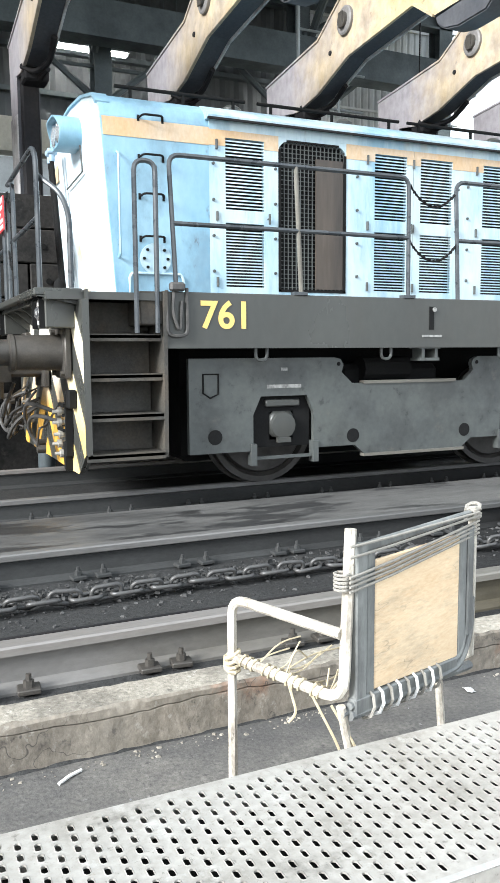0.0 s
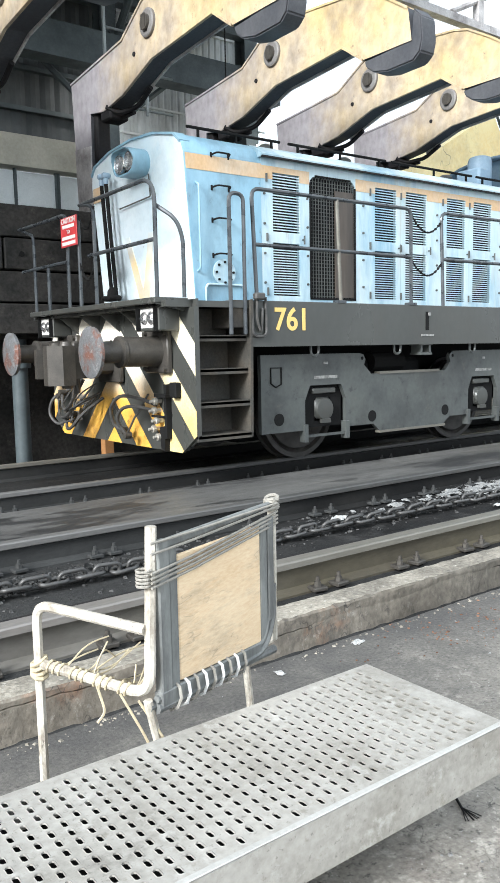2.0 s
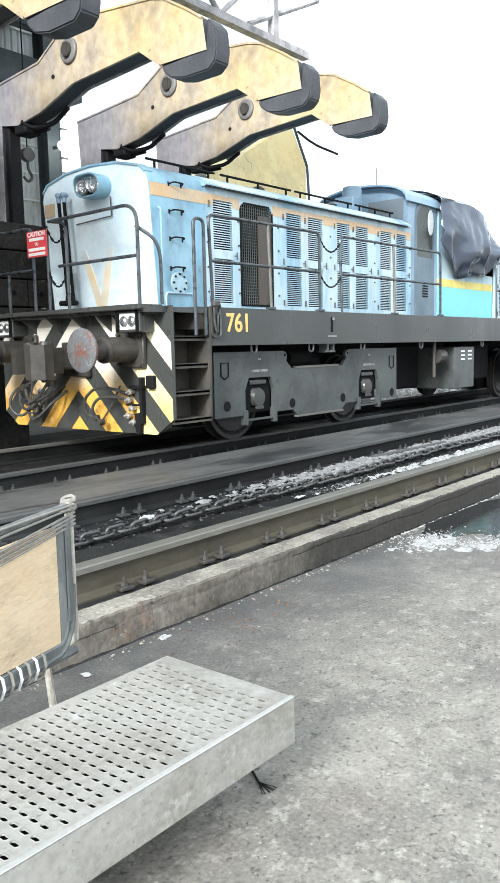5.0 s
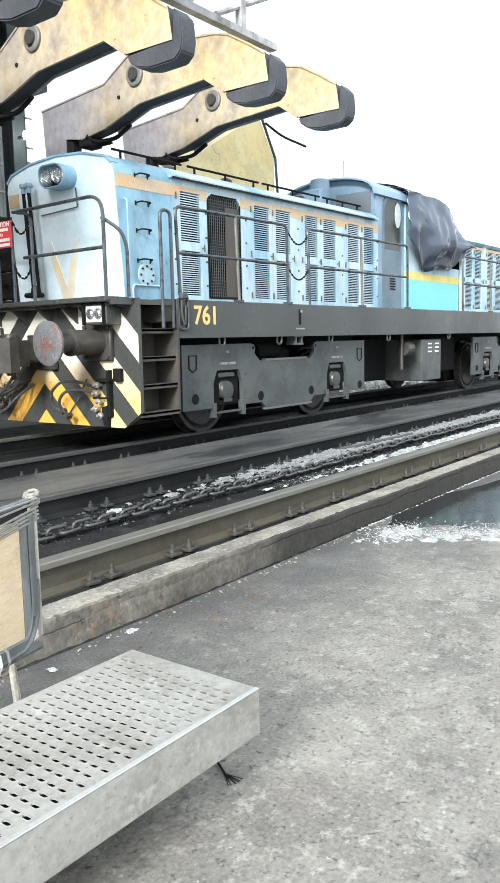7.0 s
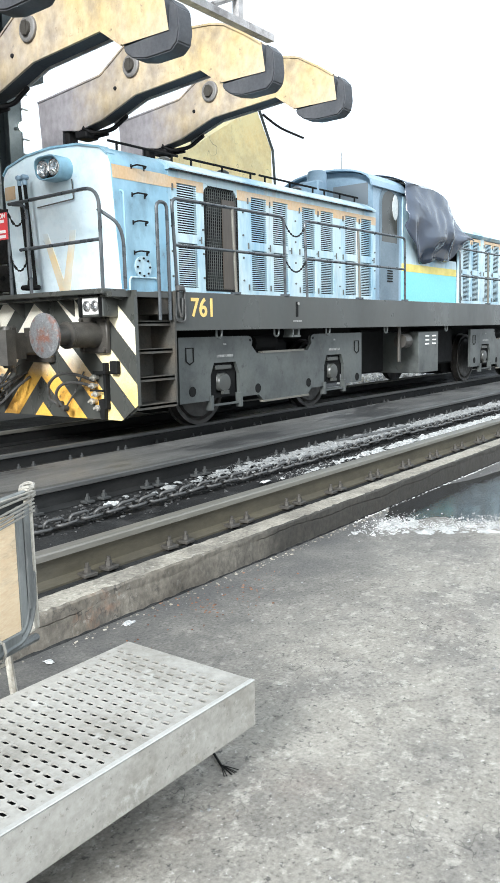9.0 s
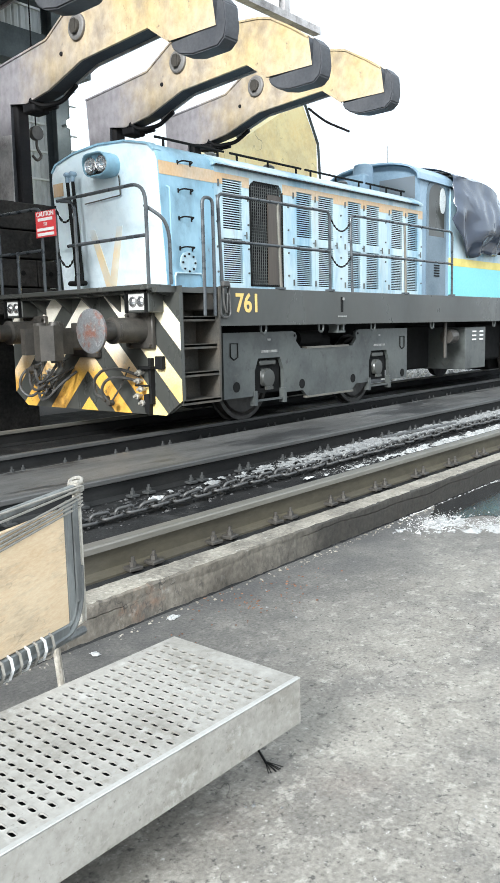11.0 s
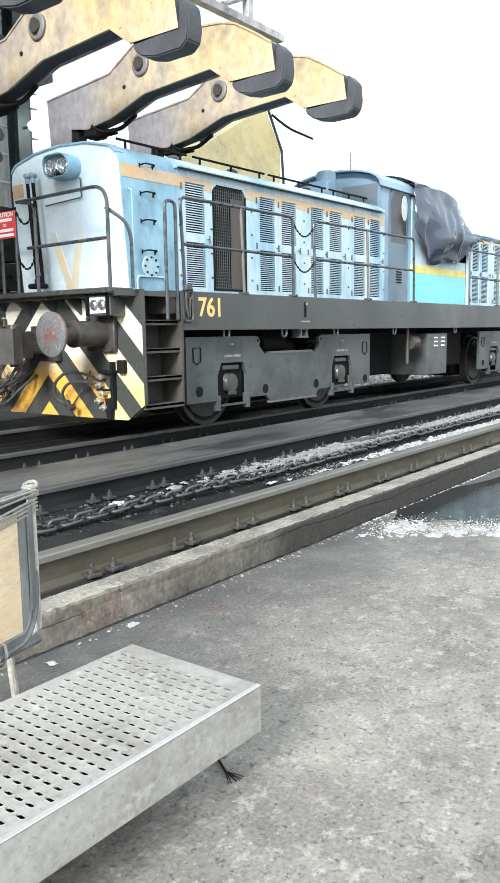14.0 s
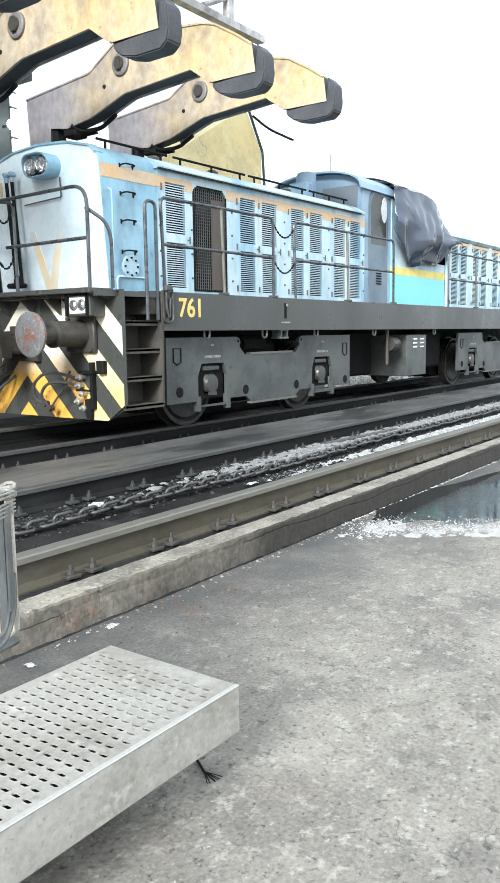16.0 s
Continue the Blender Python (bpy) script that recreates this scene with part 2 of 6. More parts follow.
STEPRUST = mat("rusty_step_plate", (0.056, 0.053, 0.045), 0.7, second=(0.08, 0.062, 0.044), scale=3.5, amount=0.7, grain=0.3, bump=0.25, dirt=(0.018, 0.017, 0.016), dirt_amount=0.5, dirt_scale=3)
IRON = mat("brown_worn_iron", (0.082, 0.074, 0.064), 0.5, 0.3, second=(0.036, 0.033, 0.029), scale=6, amount=0.7, bump=0.2)
BUFFER = mat("rubbed_buffer_face", (0.20, 0.205, 0.21), 0.45, 0.35, second=(0.12, 0.115, 0.11), scale=5, amount=0.8, grain=0.35, bump=0.15, flecks=((5, 0.50, 0.60, (0.22, 0.09, 0.06), 0.85), (16, 0.55, 0.63, (0.36, 0.35, 0.34), 0.6)))
WSTRIPE = mat("white_to_yellow_warning_stripe", (0.76, 0.43, 0.075), 0.55, second=(0.56, 0.27, 0.05), scale=4, amount=0.7, grain=0.3, bump=0.08, grade=(2, 0.60, 1.05, (0.78, 0.73, 0.62)), flecks=((9, 0.58, 0.66, (0.09, 0.06, 0.04), 0.8), (2.5, 0.54, 0.64, (0.30, 0.15, 0.06), 0.5)))
YWARN = mat("yellow_warning_stripe", (0.77, 0.55, 0.18), 0.55, second=(0.74, 0.62, 0.36), scale=3, amount=0.5, grain=0.25, bump=0.06, grade=(2, 0.55, 1.15, (0.78, 0.71, 0.52)), flecks=((9, 0.6, 0.68, (0.16, 0.09, 0.05), 0.7),))
RAILPIPE = mat("grey_handrail_pipe", (0.045, 0.052, 0.058), 0.34, 0.2, second=(0.12, 0.127, 0.13), scale=6, amount=0.5, bump=0.05)
WHEEL = mat("worn_wheel_steel", (0.06, 0.055, 0.05), 0.5, 0.4, second=(0.03, 0.028, 0.025), scale=8, amount=0.6, bump=0.1)
HOSE = mat("dusty_rubber_hose", (0.042, 0.041, 0.039), 0.55, second=(0.13, 0.122, 0.112), scale=15, amount=0.5, bump=0.2)
BRASS = mat("pale_metal_fitting", (0.55, 0.52, 0.46), 0.4, 0.5, scale=12, amount=0.5, bump=0.05)
LENS = glassy("lamp_glass", (0.85, 0.88, 0.90), 0.85)
PANE = glassy("window_glass", (0.55, 0.62, 0.68), 0.6)
SIGNRED = mat("red_sign_paint", (0.62, 0.055, 0.06), 0.45, second=(0.50, 0.05, 0.05), scale=8, amount=0.4, bump=0.03)
WHITE = mat("white_lettering", (0.80, 0.79, 0.76), 0.5, scale=10, amount=0.2, bump=0.0)
CREAM = mat("stencilled_yellow_numerals", (0.76, 0.53, 0.16), 0.55, second=(0.60, 0.42, 0.17), scale=12, amount=0.5, bump=0.0)
TARP = mat("black_plastic_sheet", (0.05, 0.064, 0.095), 0.14, second=(0.05, 0.06, 0.08), scale=6, amount=0.6, grain=0.1, bump=0.2, bump_scale=7)
TARP.node_tree.nodes["Principled BSDF"].inputs["Specular IOR Level"].default_value = 0.9
GREYMARK = mat("worn_stencil_paint", (0.34, 0.335, 0.315), 0.6, second=(0.12, 0.12, 0.115), scale=25, amount=0.9, bump=0.0)
# end-bay cladding made lighter than SIDING for daylight from the open end
DAYLITSIDING = mat("daylit_grey_cladding", (0.54, 0.57, 0.575), 0.55, second=(0.40, 0.43, 0.44), scale=0.9, amount=0.6, grain=0.2, bump=0.05, stretch=(1, 1, 0.4), dirt=(0.16, 0.15, 0.14), dirt_amount=0.4, dirt_scale=1.5)
ARMY = mat("weathered_yellow_arm_paint", (0.53, 0.395, 0.195), 0.55, second=(0.43, 0.365, 0.30), scale=0.6, amount=0.9, grade=(1, -0.2, 1.3, (0.30, 0.28, 0.292)), grain=0.35, bump=0.1, dirt=(0.21, 0.175, 0.15), dirt_amount=0.5, dirt_scale=0.7, stretch=(1, 1, 0.8), flecks=((6, 0.61, 0.69, (0.08, 0.068, 0.06), 0.75), (0.8, 0.50, 0.66, (0.16, 0.145, 0.142), 0.7), (14, 0.62, 0.69, (0.16, 0.10, 0.06), 0.6), (1.4, 0.58, 0.70, (0.54, 0.47, 0.37), 0.4)))
ARMDARK = mat("soot_blackened_steel", (0.016, 0.016, 0.018), 0.7, 0.1, second=(0.04, 0.036, 0.033), scale=2, amount=0.6, bump=0.15)
# pale foot paint, also put on steel drawn as catching light
ARMPALE = mat("pale_scuffed_foot_and_lit_steel", (0.52, 0.50, 0.49), 0.55, second=(0.33, 0.30, 0.29), scale=2.0, amount=0.7, grain=0.3, bump=0.08, dirt=(0.12, 0.11, 0.11), dirt_amount=0.5, dirt_scale=2.0)
# soot-dark slate; on the arm's underside it also paints in the shade
ARMUNDER = mat("sooty_slate_pad_shaded_underside", (0.055, 0.058, 0.066), 0.6, 0.1, second=(0.095, 0.095, 0.10), scale=2, amount=0.7, grain=0.2, bump=0.1)
BEAM = mat("coal_black_support_wall", (0.022, 0.0215, 0.0205), 0.75, second=(0.06, 0.055, 0.05), scale=1.6, amount=0.8, grain=0.4, bump=0.5, bump_scale=25, flecks=((5, 0.58, 0.66, (0.08, 0.072, 0.064), 0.5),))
SIDING = mat("grey_sheet_cladding", (0.07, 0.078, 0.082), 0.65, second=(0.035, 0.04, 0.043), scale=0.9, amount=0.7, bump=0.08, stretch=(1, 1, 0.5))
STEEL = mat("dusty_structural_steel", (0.08, 0.10, 0.105), 0.65, 0.1, second=(0.045, 0.055, 0.06), scale=1.5, amount=0.7, bump=0.1)
PALESTEEL = mat("pale_painted_column", (0.36, 0.40, 0.40), 0.6, second=(0.24, 0.26, 0.26), scale=1.5, amount=0.6, bump=0.08)
BAND = mat("dusty_concrete_band", (0.42, 0.405, 0.34), 0.8, second=(0.25, 0.24, 0.205), scale=1.2, amount=0.6, bump=0.15)
BAND2 = mat("pale_girt_paint", (0.62, 0.65, 0.64), 0.5, second=(0.45, 0.47, 0.46), scale=2, amount=0.6, bump=0.05)
ROOF = mat("dark_roof_sheet", (0.06, 0.063, 0.066), 0.7, second=(0.035, 0.036, 0.04), scale=1, amount=0.6, bump=0.1)
YHOUSE = mat("faded_yellow_machine_house", (0.92, 0.78, 0.40), 0.6, second=(0.88, 0.66, 0.30), scale=0.8, amount=0.6, grain=0.2, bump=0.06, dirt=(0.45, 0.33, 0.18), dirt_amount=0.35, dirt_scale=0.9, veins=((0.8, 0.006, 0.6, (0.25, 0.19, 0.12), 0.7),))
TUBELIGHT = glow("lit_fluorescent_tube", (1.0, 0.97, 0.92), 12.0)
RUSTPANEL = mat("rust_brown_panel", (0.08, 0.062, 0.047), 0.5, second=(0.03, 0.027, 0.025), scale=1.2, amount=0.9, bump=0.05, stretch=(2.2, 1, 0.25))
BOSS = mat("dull_grey_pivot_steel", (0.20, 0.19, 0.18), 0.6, 0.1, second=(0.11, 0.10, 0.095), scale=6, amount=0.6, bump=0.1)
SHEDGLASS = mat("grimy_shed_glazing", (0.62, 0.66, 0.66), 0.3, second=(0.45, 0.48, 0.48), scale=2, amount=0.6, bump=0.02)

for m in (BLACK, SOOT, RAILBLACK, BEAM, ARMDARK):       # matt surfaces: soot-covered ones and the black fill of holes and gaps
    m.node_tree.nodes["Principled BSDF"].inputs["Specular IOR Level"].default_value = 0.12

# ---- mesh helpers ----
ORIGIN = {}


def thing(name, at, label, category, group="", kind=""):
    e = new(name)
    e.location = at
    ORIGIN[e] = Vector(at)
    e.empty_display_size = 0.2
    return tagged(e, label, category, group, kind)


def part(name, bm, material, parent=None, label="", smooth=False, mats=()):
    org = ORIGIN.get(parent, Vector((0, 0, 0)))
    bmesh.ops.translate(bm, verts=bm.verts, vec=-org)
    bmesh.ops.recalc_face_normals(bm, faces=bm.faces)
    me = bpy.data.meshes.new(name)
    bm.to_mesh(me)
    bm.free()
    me.materials.append(material)
    for m in mats:
        me.materials.append(m)
    if smooth:
        for p in me.polygons:
            p.use_smooth = True
        me.set_sharp_from_angle(angle=radians(38))
    ob = new(name, me)
    if parent:
        ob.parent = parent
        ORIGIN[ob] = org
    if label:
        ob["label"] = label
    return ob


def BM():
    return bmesh.new()


def box(bm, x0, x1, y0, y1, z0, z1, bev=0.0, mi=0):
    vs = [bm.verts.new((x, y, z)) for z in (z0, z1) for y in (y0, y1) for x in (x0, x1)]
    fs = [bm.faces.new([vs[i] for i in q]) for q in ((0, 2, 3, 1), (4, 5, 7, 6), (0, 1, 5, 4), (2, 6, 7, 3), (0, 4, 6, 2), (1, 3, 7, 5))]
    for f in fs:
        f.material_index = mi
    if bev:
        edges = list({e for f in fs for e in f.edges})
        bmesh.ops.bevel(bm, geom=edges, offset=bev, segments=1, affect="EDGES", profile=0.5)
    return bm


def prism(bm, poly, axis, a, b, mi=0):
    """A 2D outline pushed along one axis; the outline takes the other two axes in order."""
    def put(p, v):
        return (v, p[0], p[1]) if axis == "x" else (p[0], v, p[1]) if axis == "y" else (p[0], p[1], v)
    lo = [bm.verts.new(put(p, a)) for p in poly]
    hi = [bm.verts.new(put(p, b)) for p in poly]
    fs = [bm.faces.new(lo), bm.faces.new(hi[::-1])]
    n = len(poly)
    for i in range(n):
        fs.append(bm.faces.new((lo[i], hi[i], hi[(i + 1) % n], lo[(i + 1) % n])))
    for f in fs:
        f.material_index = mi
    return fs


def rounded(pts, r, n=4):
    """A path with its inner corners rounded."""
    pts = [Vector(p) for p in pts]
    out = [pts[0]]
    for a, b, c in zip(pts, pts[1:], pts[2:]):
        d1, d2 = a - b, c - b
        k = min(r, d1.length * 0.49, d2.length * 0.49)
        p, q = b + d1.normalized() * k, b + d2.normalized() * k
        for i in range(n + 1):
            t = i / n
            out.append(p * (1 - t) ** 2 + b * 2 * t * (1 - t) + q * t * t)
    out.append(pts[-1])
    return out


def tube(bm, pts, r, n=8, closed=False):
    pts = [Vector(p) for p in pts]
    rings = []
    m = len(pts)
    ref = None
    for i, p in enumerate(pts):
        if closed:
            d = pts[(i + 1) % m] - pts[i - 1]
        else:
            d = pts[min(i + 1, m - 1)] - pts[max(i - 1, 0)]
        d.normalize()
        if ref is None:
            ref = d.orthogonal().normalized()
        ref = (ref - d * ref.dot(d)).normalized()
        s = d.cross(ref)
        rings.append([bm.verts.new(p + (ref * math.cos(2 * math.pi * k / n) + s * math.sin(2 * math.pi * k / n)) * r) for k in range(n)])
    pairs = list(zip(rings, rings[1:])) + ([(rings[-1], rings[0])] if closed else [])
    for a, b in pairs:
        for k in range(n):
            bm.faces.new((a[k], a[(k + 1) % n], b[(k + 1) % n], b[k]))
    if not closed:
        bm.faces.new(rings[0][::-1])
        bm.faces.new(rings[-1])
    return bm


def beads(bm, pts, thick=0.016, thin=0.007):
    """A hanging chain as one strand, swelling at every link."""
    rings = []
    for i, p in enumerate(pts):
        d = (Vector(pts[min(i + 1, len(pts) - 1)]) - Vector(pts[max(i - 1, 0)])).normalized()
        a = d.orthogonal().normalized()
        b = d.cross(a)
        r, q = (thick, thin) if (i // 2) % 2 else (thin, thick)
        if i % 2:
            r, q = r * 0.8, q * 0.8
        rings.append([bm.verts.new(Vector(p) + a * math.cos(t) * r + b * math.sin(t) * q) for t in [k * math.pi / 3 for k in range(6)]])
    for s, t in zip(rings, rings[1:]):
        for k in range(6):
            bm.faces.new((s[k], s[(k + 1) % 6], t[(k + 1) % 6], t[k]))
    bm.faces.new(rings[0][::-1])
    bm.faces.new(rings[-1])
    return bm


def rod(bm, a, b, r, n=10):
    return tube(bm, [a, b], r, n)


def lathe(bm, prof, at, axis="x", n=24):
    """Rings of (along, radius) round an axis through at."""
    at = Vector(at)
    rings = []
    for u, r in prof:
        ring = []
        for k in range(n):
            c, s = math.cos(2 * math.pi * k / n) * r, math.sin(2 * math.pi * k / n) * r
            ring.append(bm.verts.new(at + Vector((u, c, s) if axis == "x" else (c, u, s) if axis == "y" else (c, s, u))))
        rings.append(ring)
    for a, b in zip(rings, rings[1:]):
        for k in range(n):
            bm.faces.new((a[k], a[(k + 1) % n], b[(k + 1) % n], b[k]))
    bm.faces.new(rings[0][::-1])
    bm.faces.new(rings[-1])
    return bm


def letters(text, size, m, material, parent, label=""):
    cu = bpy.data.curves.new("lettering", "FONT")
    cu.body, cu.size, cu.extrude, cu.align_x, cu.align_y, cu.offset = text, size, 0.002, "CENTER", "CENTER", 0.019 * size
    cu.materials.append(material)
    ob = new("lettering", cu)
    ob.parent = parent
    org = ORIGIN.get(parent, Vector((0, 0, 0)))
    ob.matrix_basis = Matrix.Translation(-org) @ m
    if label:
        ob["label"] = label
    return ob

# ---- ground and track bed ----
def ground():
    bm = BM()
    box(bm, -3000, 3000, -3000, 3000, -0.5, 0.0)
    part("ground", bm, FLOOR)
    tagged(bpy.data.objects["ground"], "dusty grey worn concrete yard floor", "floor", kind="structure")


ground()
rng = random.Random(5)


def plinth():
    """Raised concrete bed of the two tracks, with a crumbled front edge."""
    bed = tagged(part("track_bed", box(BM(), -30, 60, 3.12, 9.0, 0.002, 0.17), SOOT), "coal-black oily track bed between concrete kerbs", "track bed", kind="structure")
    bm = BM()
    prev = None
    x = -12.0
    while x < 40:
        w = rng.uniform(0.03, 0.07) if -1 < x < 11 else 0.5
        y = 2.95 + rng.uniform(-0.003, 0.003)
        top = 0.19 + rng.uniform(-0.003, 0.002)
        lip = y + 0.010 + rng.random() ** 9 * 0.03
        zc = 0.138 + 0.012 * math.sin(x * 1.9) + 0.008 * math.sin(x * 7.3) + rng.uniform(-0.004, 0.004)
        deep = 0.016 if math.sin(x * 1.3 + 0.4) > -0.55 else 0.001
        ring = [bm.verts.new(p) for p in ((x, y + rng.uniform(-0.006, 0.006), 0.0), (x, y, zc - 0.004), (x, y + deep, zc), (x, y, zc + 0.003), (x, y, top - 0.010 - rng.random() ** 9 * 0.03), (x, lip, top), (x, 3.02 + rng.uniform(0, 0.02), top + 0.003), (x, 3.13, top), (x, 3.13, 0.0))]
        if prev:
            for k in range(8):
                f = bm.faces.new((prev[k], ring[k], ring[k + 1], prev[k + 1]))
                f.material_index = 1 if k >= 5 else 0
        prev = ring
        x += w
    k = part("kerb", bm, KERB, mats=(KERBTOP,), smooth=True)
    tagged(k, "cracked stained concrete kerb with crumbling pale top", "kerb", kind="structure")
    bm = BM()
    box(bm, -30, 60, 4.87, 5.92, 0.17, 0.315, 0.012)
    tagged(part("walkway_strip", bm, STRIP), "greasy grey concrete strip between the tracks", "walkway", kind="structure")
    bm = BM()
    box(bm, -30, 60, 3.49, 3.52, 0.17, 0.235)
    box(bm, -30, 60, 3.52, 3.74, 0.17, 0.20)
    box(bm, -30, 60, 3.74, 3.765, 0.17, 0.225)
    tagged(part("chain_trough", bm, ARMDARK), "low black steel trough beside the haulage chain", "trough", kind="structure")


plinth()
# added dark sheet: puts the shade beyond the far rail into colour
tagged(part("pit_floor", box(BM(), -30, 40, 9.0, 12.0, 0.0, 0.02), SOOT), "dark sheet added over the tippler pit floor for its shade", "floor", kind="structure")


# added black screen covers the pale shed wall where the pit is dark
tagged(part("wall_pit", box(BM(), -30, 7.2, 10.3, 10.5, 0.02, 1.75), BEAM), "black wall added behind the tippler pit for its darkness", "wall", kind="structure")
bar = BM()
tube(bar, [(7.9, 4.60, 0.215), (8.6, 4.52, 0.222), (9.6, 4.50, 0.215)], 0.022, 8)
tagged(part("steel_bar", bar, CHAIN), "dark steel bar lying on the track bed rubble", "bar")


def rail(y, head=0.036, top=0.36, base=0.17, label="", web=None):
    bm = BM()
    h = head
    b = base
    prof = [(-0.075, b), (-0.075, b + 0.012), (-0.014, b + 0.035), (-0.011, top - 0.05), (-h, top - 0.038), (-h, top - 0.008), (-h + 0.008, top), (h - 0.008, top), (h, top - 0.008), (h, top - 0.038), (0.011, top - 0.05), (0.014, b + 0.035), (0.075, b + 0.012), (0.075, b)]
    fs = prism(bm, [(y + p, z) for p, z in prof], "x", -30, 60)
    for f in fs:
        if f.calc_center_median().z > top - 0.046:
            f.material_index = 1
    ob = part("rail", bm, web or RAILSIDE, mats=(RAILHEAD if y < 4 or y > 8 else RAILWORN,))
    return tagged(ob, label, "rail", "rails", "structure")


def clip_mesh(y, base, flip):
    bm = BM()
    s = flip
    box(bm, -0.045, 0.045, min(s * 0.05, s * 0.13), max(s * 0.05, s * 0.13), 0.0, 0.022, 0.004)
    lathe(bm, [(0.0, 0.022), (0.03, 0.021)], (0, s * 0.09, 0.02), "z", 6)
    lathe(bm, [(0.0, 0.012), (0.03, 0.011)], (0, s * 0.09, 0.045), "z", 8)
    bmesh.ops.recalc_face_normals(bm, faces=bm.faces)
    me = bpy.data.meshes.new("rail_clip")
    bm.to_mesh(me)
    bm.free()
    me.materials.append(IRON if y < 4 else RAILBLACK)
    return me


RAILS = []
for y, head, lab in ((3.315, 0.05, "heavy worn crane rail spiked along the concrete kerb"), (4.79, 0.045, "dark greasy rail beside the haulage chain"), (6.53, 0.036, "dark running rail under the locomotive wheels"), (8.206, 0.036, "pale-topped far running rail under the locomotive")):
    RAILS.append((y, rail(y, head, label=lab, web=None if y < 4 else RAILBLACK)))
for y, ob in RAILS[:3]:
    me = clip_mesh(y, 0.17, -1)
    for i in range(26):
        for off in (0.0, 0.15):
            x = 0.81 - 0.62 * 2 + 0.655 * i + off + rng.uniform(-0.02, 0.02)
            c = new("rail_clip", me)
            c.parent = ob
            c.location = (x, y, 0.182)
            c.rotation_euler = (0, 0, rng.uniform(-0.15, 0.15))


def chain():
    th = thing("haulage_chain", (0, 4.19, 0.27), "long greasy steel haulage chain lying between the rails", "chain")
    meshes = []
    for turn in (0, 1):
        bm = BM()
        pts = []
        L, R = 0.048, 0.036
        for k in range(14):
            a = 2 * math.pi * k / 14
            px, py = math.cos(a) * R + (L if math.cos(a) > 0 else -L), math.sin(a) * R
            pts.append((px, py, 0) if not turn else (px, 0, py))
        tube(bm, pts, 0.0135, 6, closed=True)
        bmesh.ops.recalc_face_normals(bm, faces=bm.faces)
        me = bpy.data.meshes.new("chain_link")
        bm.to_mesh(me)
        bm.free()
        me.materials.append(CHAIN)
        for p in me.polygons:
            p.use_smooth = True
        meshes.append(me)
    for i in range(150):
        c = new("chain_link", meshes[i % 2])
        c.parent = th
        x = -1.2 + i * 0.112
        sag = 0.012 * math.sin(x * 1.7) + 0.006 * math.sin(x * 5.1)
        c.location = (x, 0.03 * math.sin(x * 0.8), -0.035 + sag * 0.4 + (0.0 if i % 2 else -0.012))
        c.rotation_euler = (rng.uniform(-0.25, 0.25) + (0.35 if i % 2 else 0), rng.uniform(-0.06, 0.06), rng.uniform(-0.05, 0.05))


chain()


def stones(name, n, place, size, material, label, category):
    """Many small chips in one mesh."""
    verts, faces = [], []
    base = [(-1, -1, -0.5), (1, -1, -0.6), (1, 1, -0.5), (-1, 1, -0.6), (-0.6, -0.7, 0.6), (0.7, -0.5, 0.7), (0.5, 0.7, 0.5), (-0.7, 0.6, 0.6)]
    quads = ((0, 3, 2, 1), (4, 5, 6, 7), (0, 1, 5, 4), (1, 2, 6, 5), (2, 3, 7, 6), (3, 0, 4, 7))
    for _ in range(n):
        x, y, z = place()
        s = size() 
        a = rng.uniform(0, 6.28)
        ca, sa = math.cos(a) * s, math.sin(a) * s
        k = len(verts)
        sq = rng.uniform(0.4, 1.0)
        for bx, by, bz in base:
            j = rng.uniform(0.7, 1.3)
            verts.append((x + (bx * ca - by * sa * sq) * j, y + (bx * sa + by * ca * sq) * j, z + bz * s * rng.uniform(0.5, 0.9)))
        faces += [tuple(k + i for i in q) for q in quads]
    me = bpy.data.meshes.new(name)
    me.from_pydata(verts, [], faces)
    me.materials.append(material)
    return tagged(new(name, me), label, category, kind="stuff")


def bed_spot():
    x = -1.5 + 22 * rng.random() ** 1.4
    y = min(4.7, max(3.8, rng.gauss(4.38, 0.17)))
    return x, y, 0.175 + 0.05 * math.exp(-((y - 4.4) / 0.15) ** 2) * rng.random()


stones("coal_chips", 4200, bed_spot, lambda: 0.004 + 0.013 * rng.random() ** 3, RUBBLE, "loose coal and stone chips along the chain", "rubble")
stones("coal_lumps", 420, lambda: (rng.uniform(-0.5, 2.6), rng.gauss(4.36, 0.07), 0.19 + 0.03 * rng.random()), lambda: 0.008 + 0.022 * rng.random() ** 2, SOOT, "heaped dusty coal lumps beside the chain", "coal")
stones("groove_debris", 700, lambda: (rng.uniform(-1, 16), rng.gauss(6.12, 0.07), 0.18 + 0.03 * rng.random()), lambda: 0.008 + 0.02 * rng.random() ** 2, SOOT, "black debris in the groove beside the rail", "rubble")


def white_spot():
    x = 5.6 + 11 * rng.random()
    return x, min(3.99, rng.gauss(3.88, 0.05)) if rng.random() < 0.4 else max(4.28, rng.gauss(4.5, 0.10)), 0.20 + 0.03 * rng.random()


stones("white_spill", 7000, white_spot, lambda: 0.002 + 0.006 * rng.random() ** 4, POWDERGREY, "spilled white powder and crumbs in the track bed", "powder")


def pile_spot():
    u = rng.random() ** 0.8
    if u < 0.32:
        return rng.gauss(5.38, 0.17), min(2.90, rng.gauss(2.64, 0.10)), 0.004 + 0.02 * rng.random()
    x = 4.95 + 1.15 * u + abs(rng.gauss(0, 0.20))
    return x, 2.85 - 1.35 * u + rng.gauss(0, 0.11), 0.004 + 0.015 * rng.random()


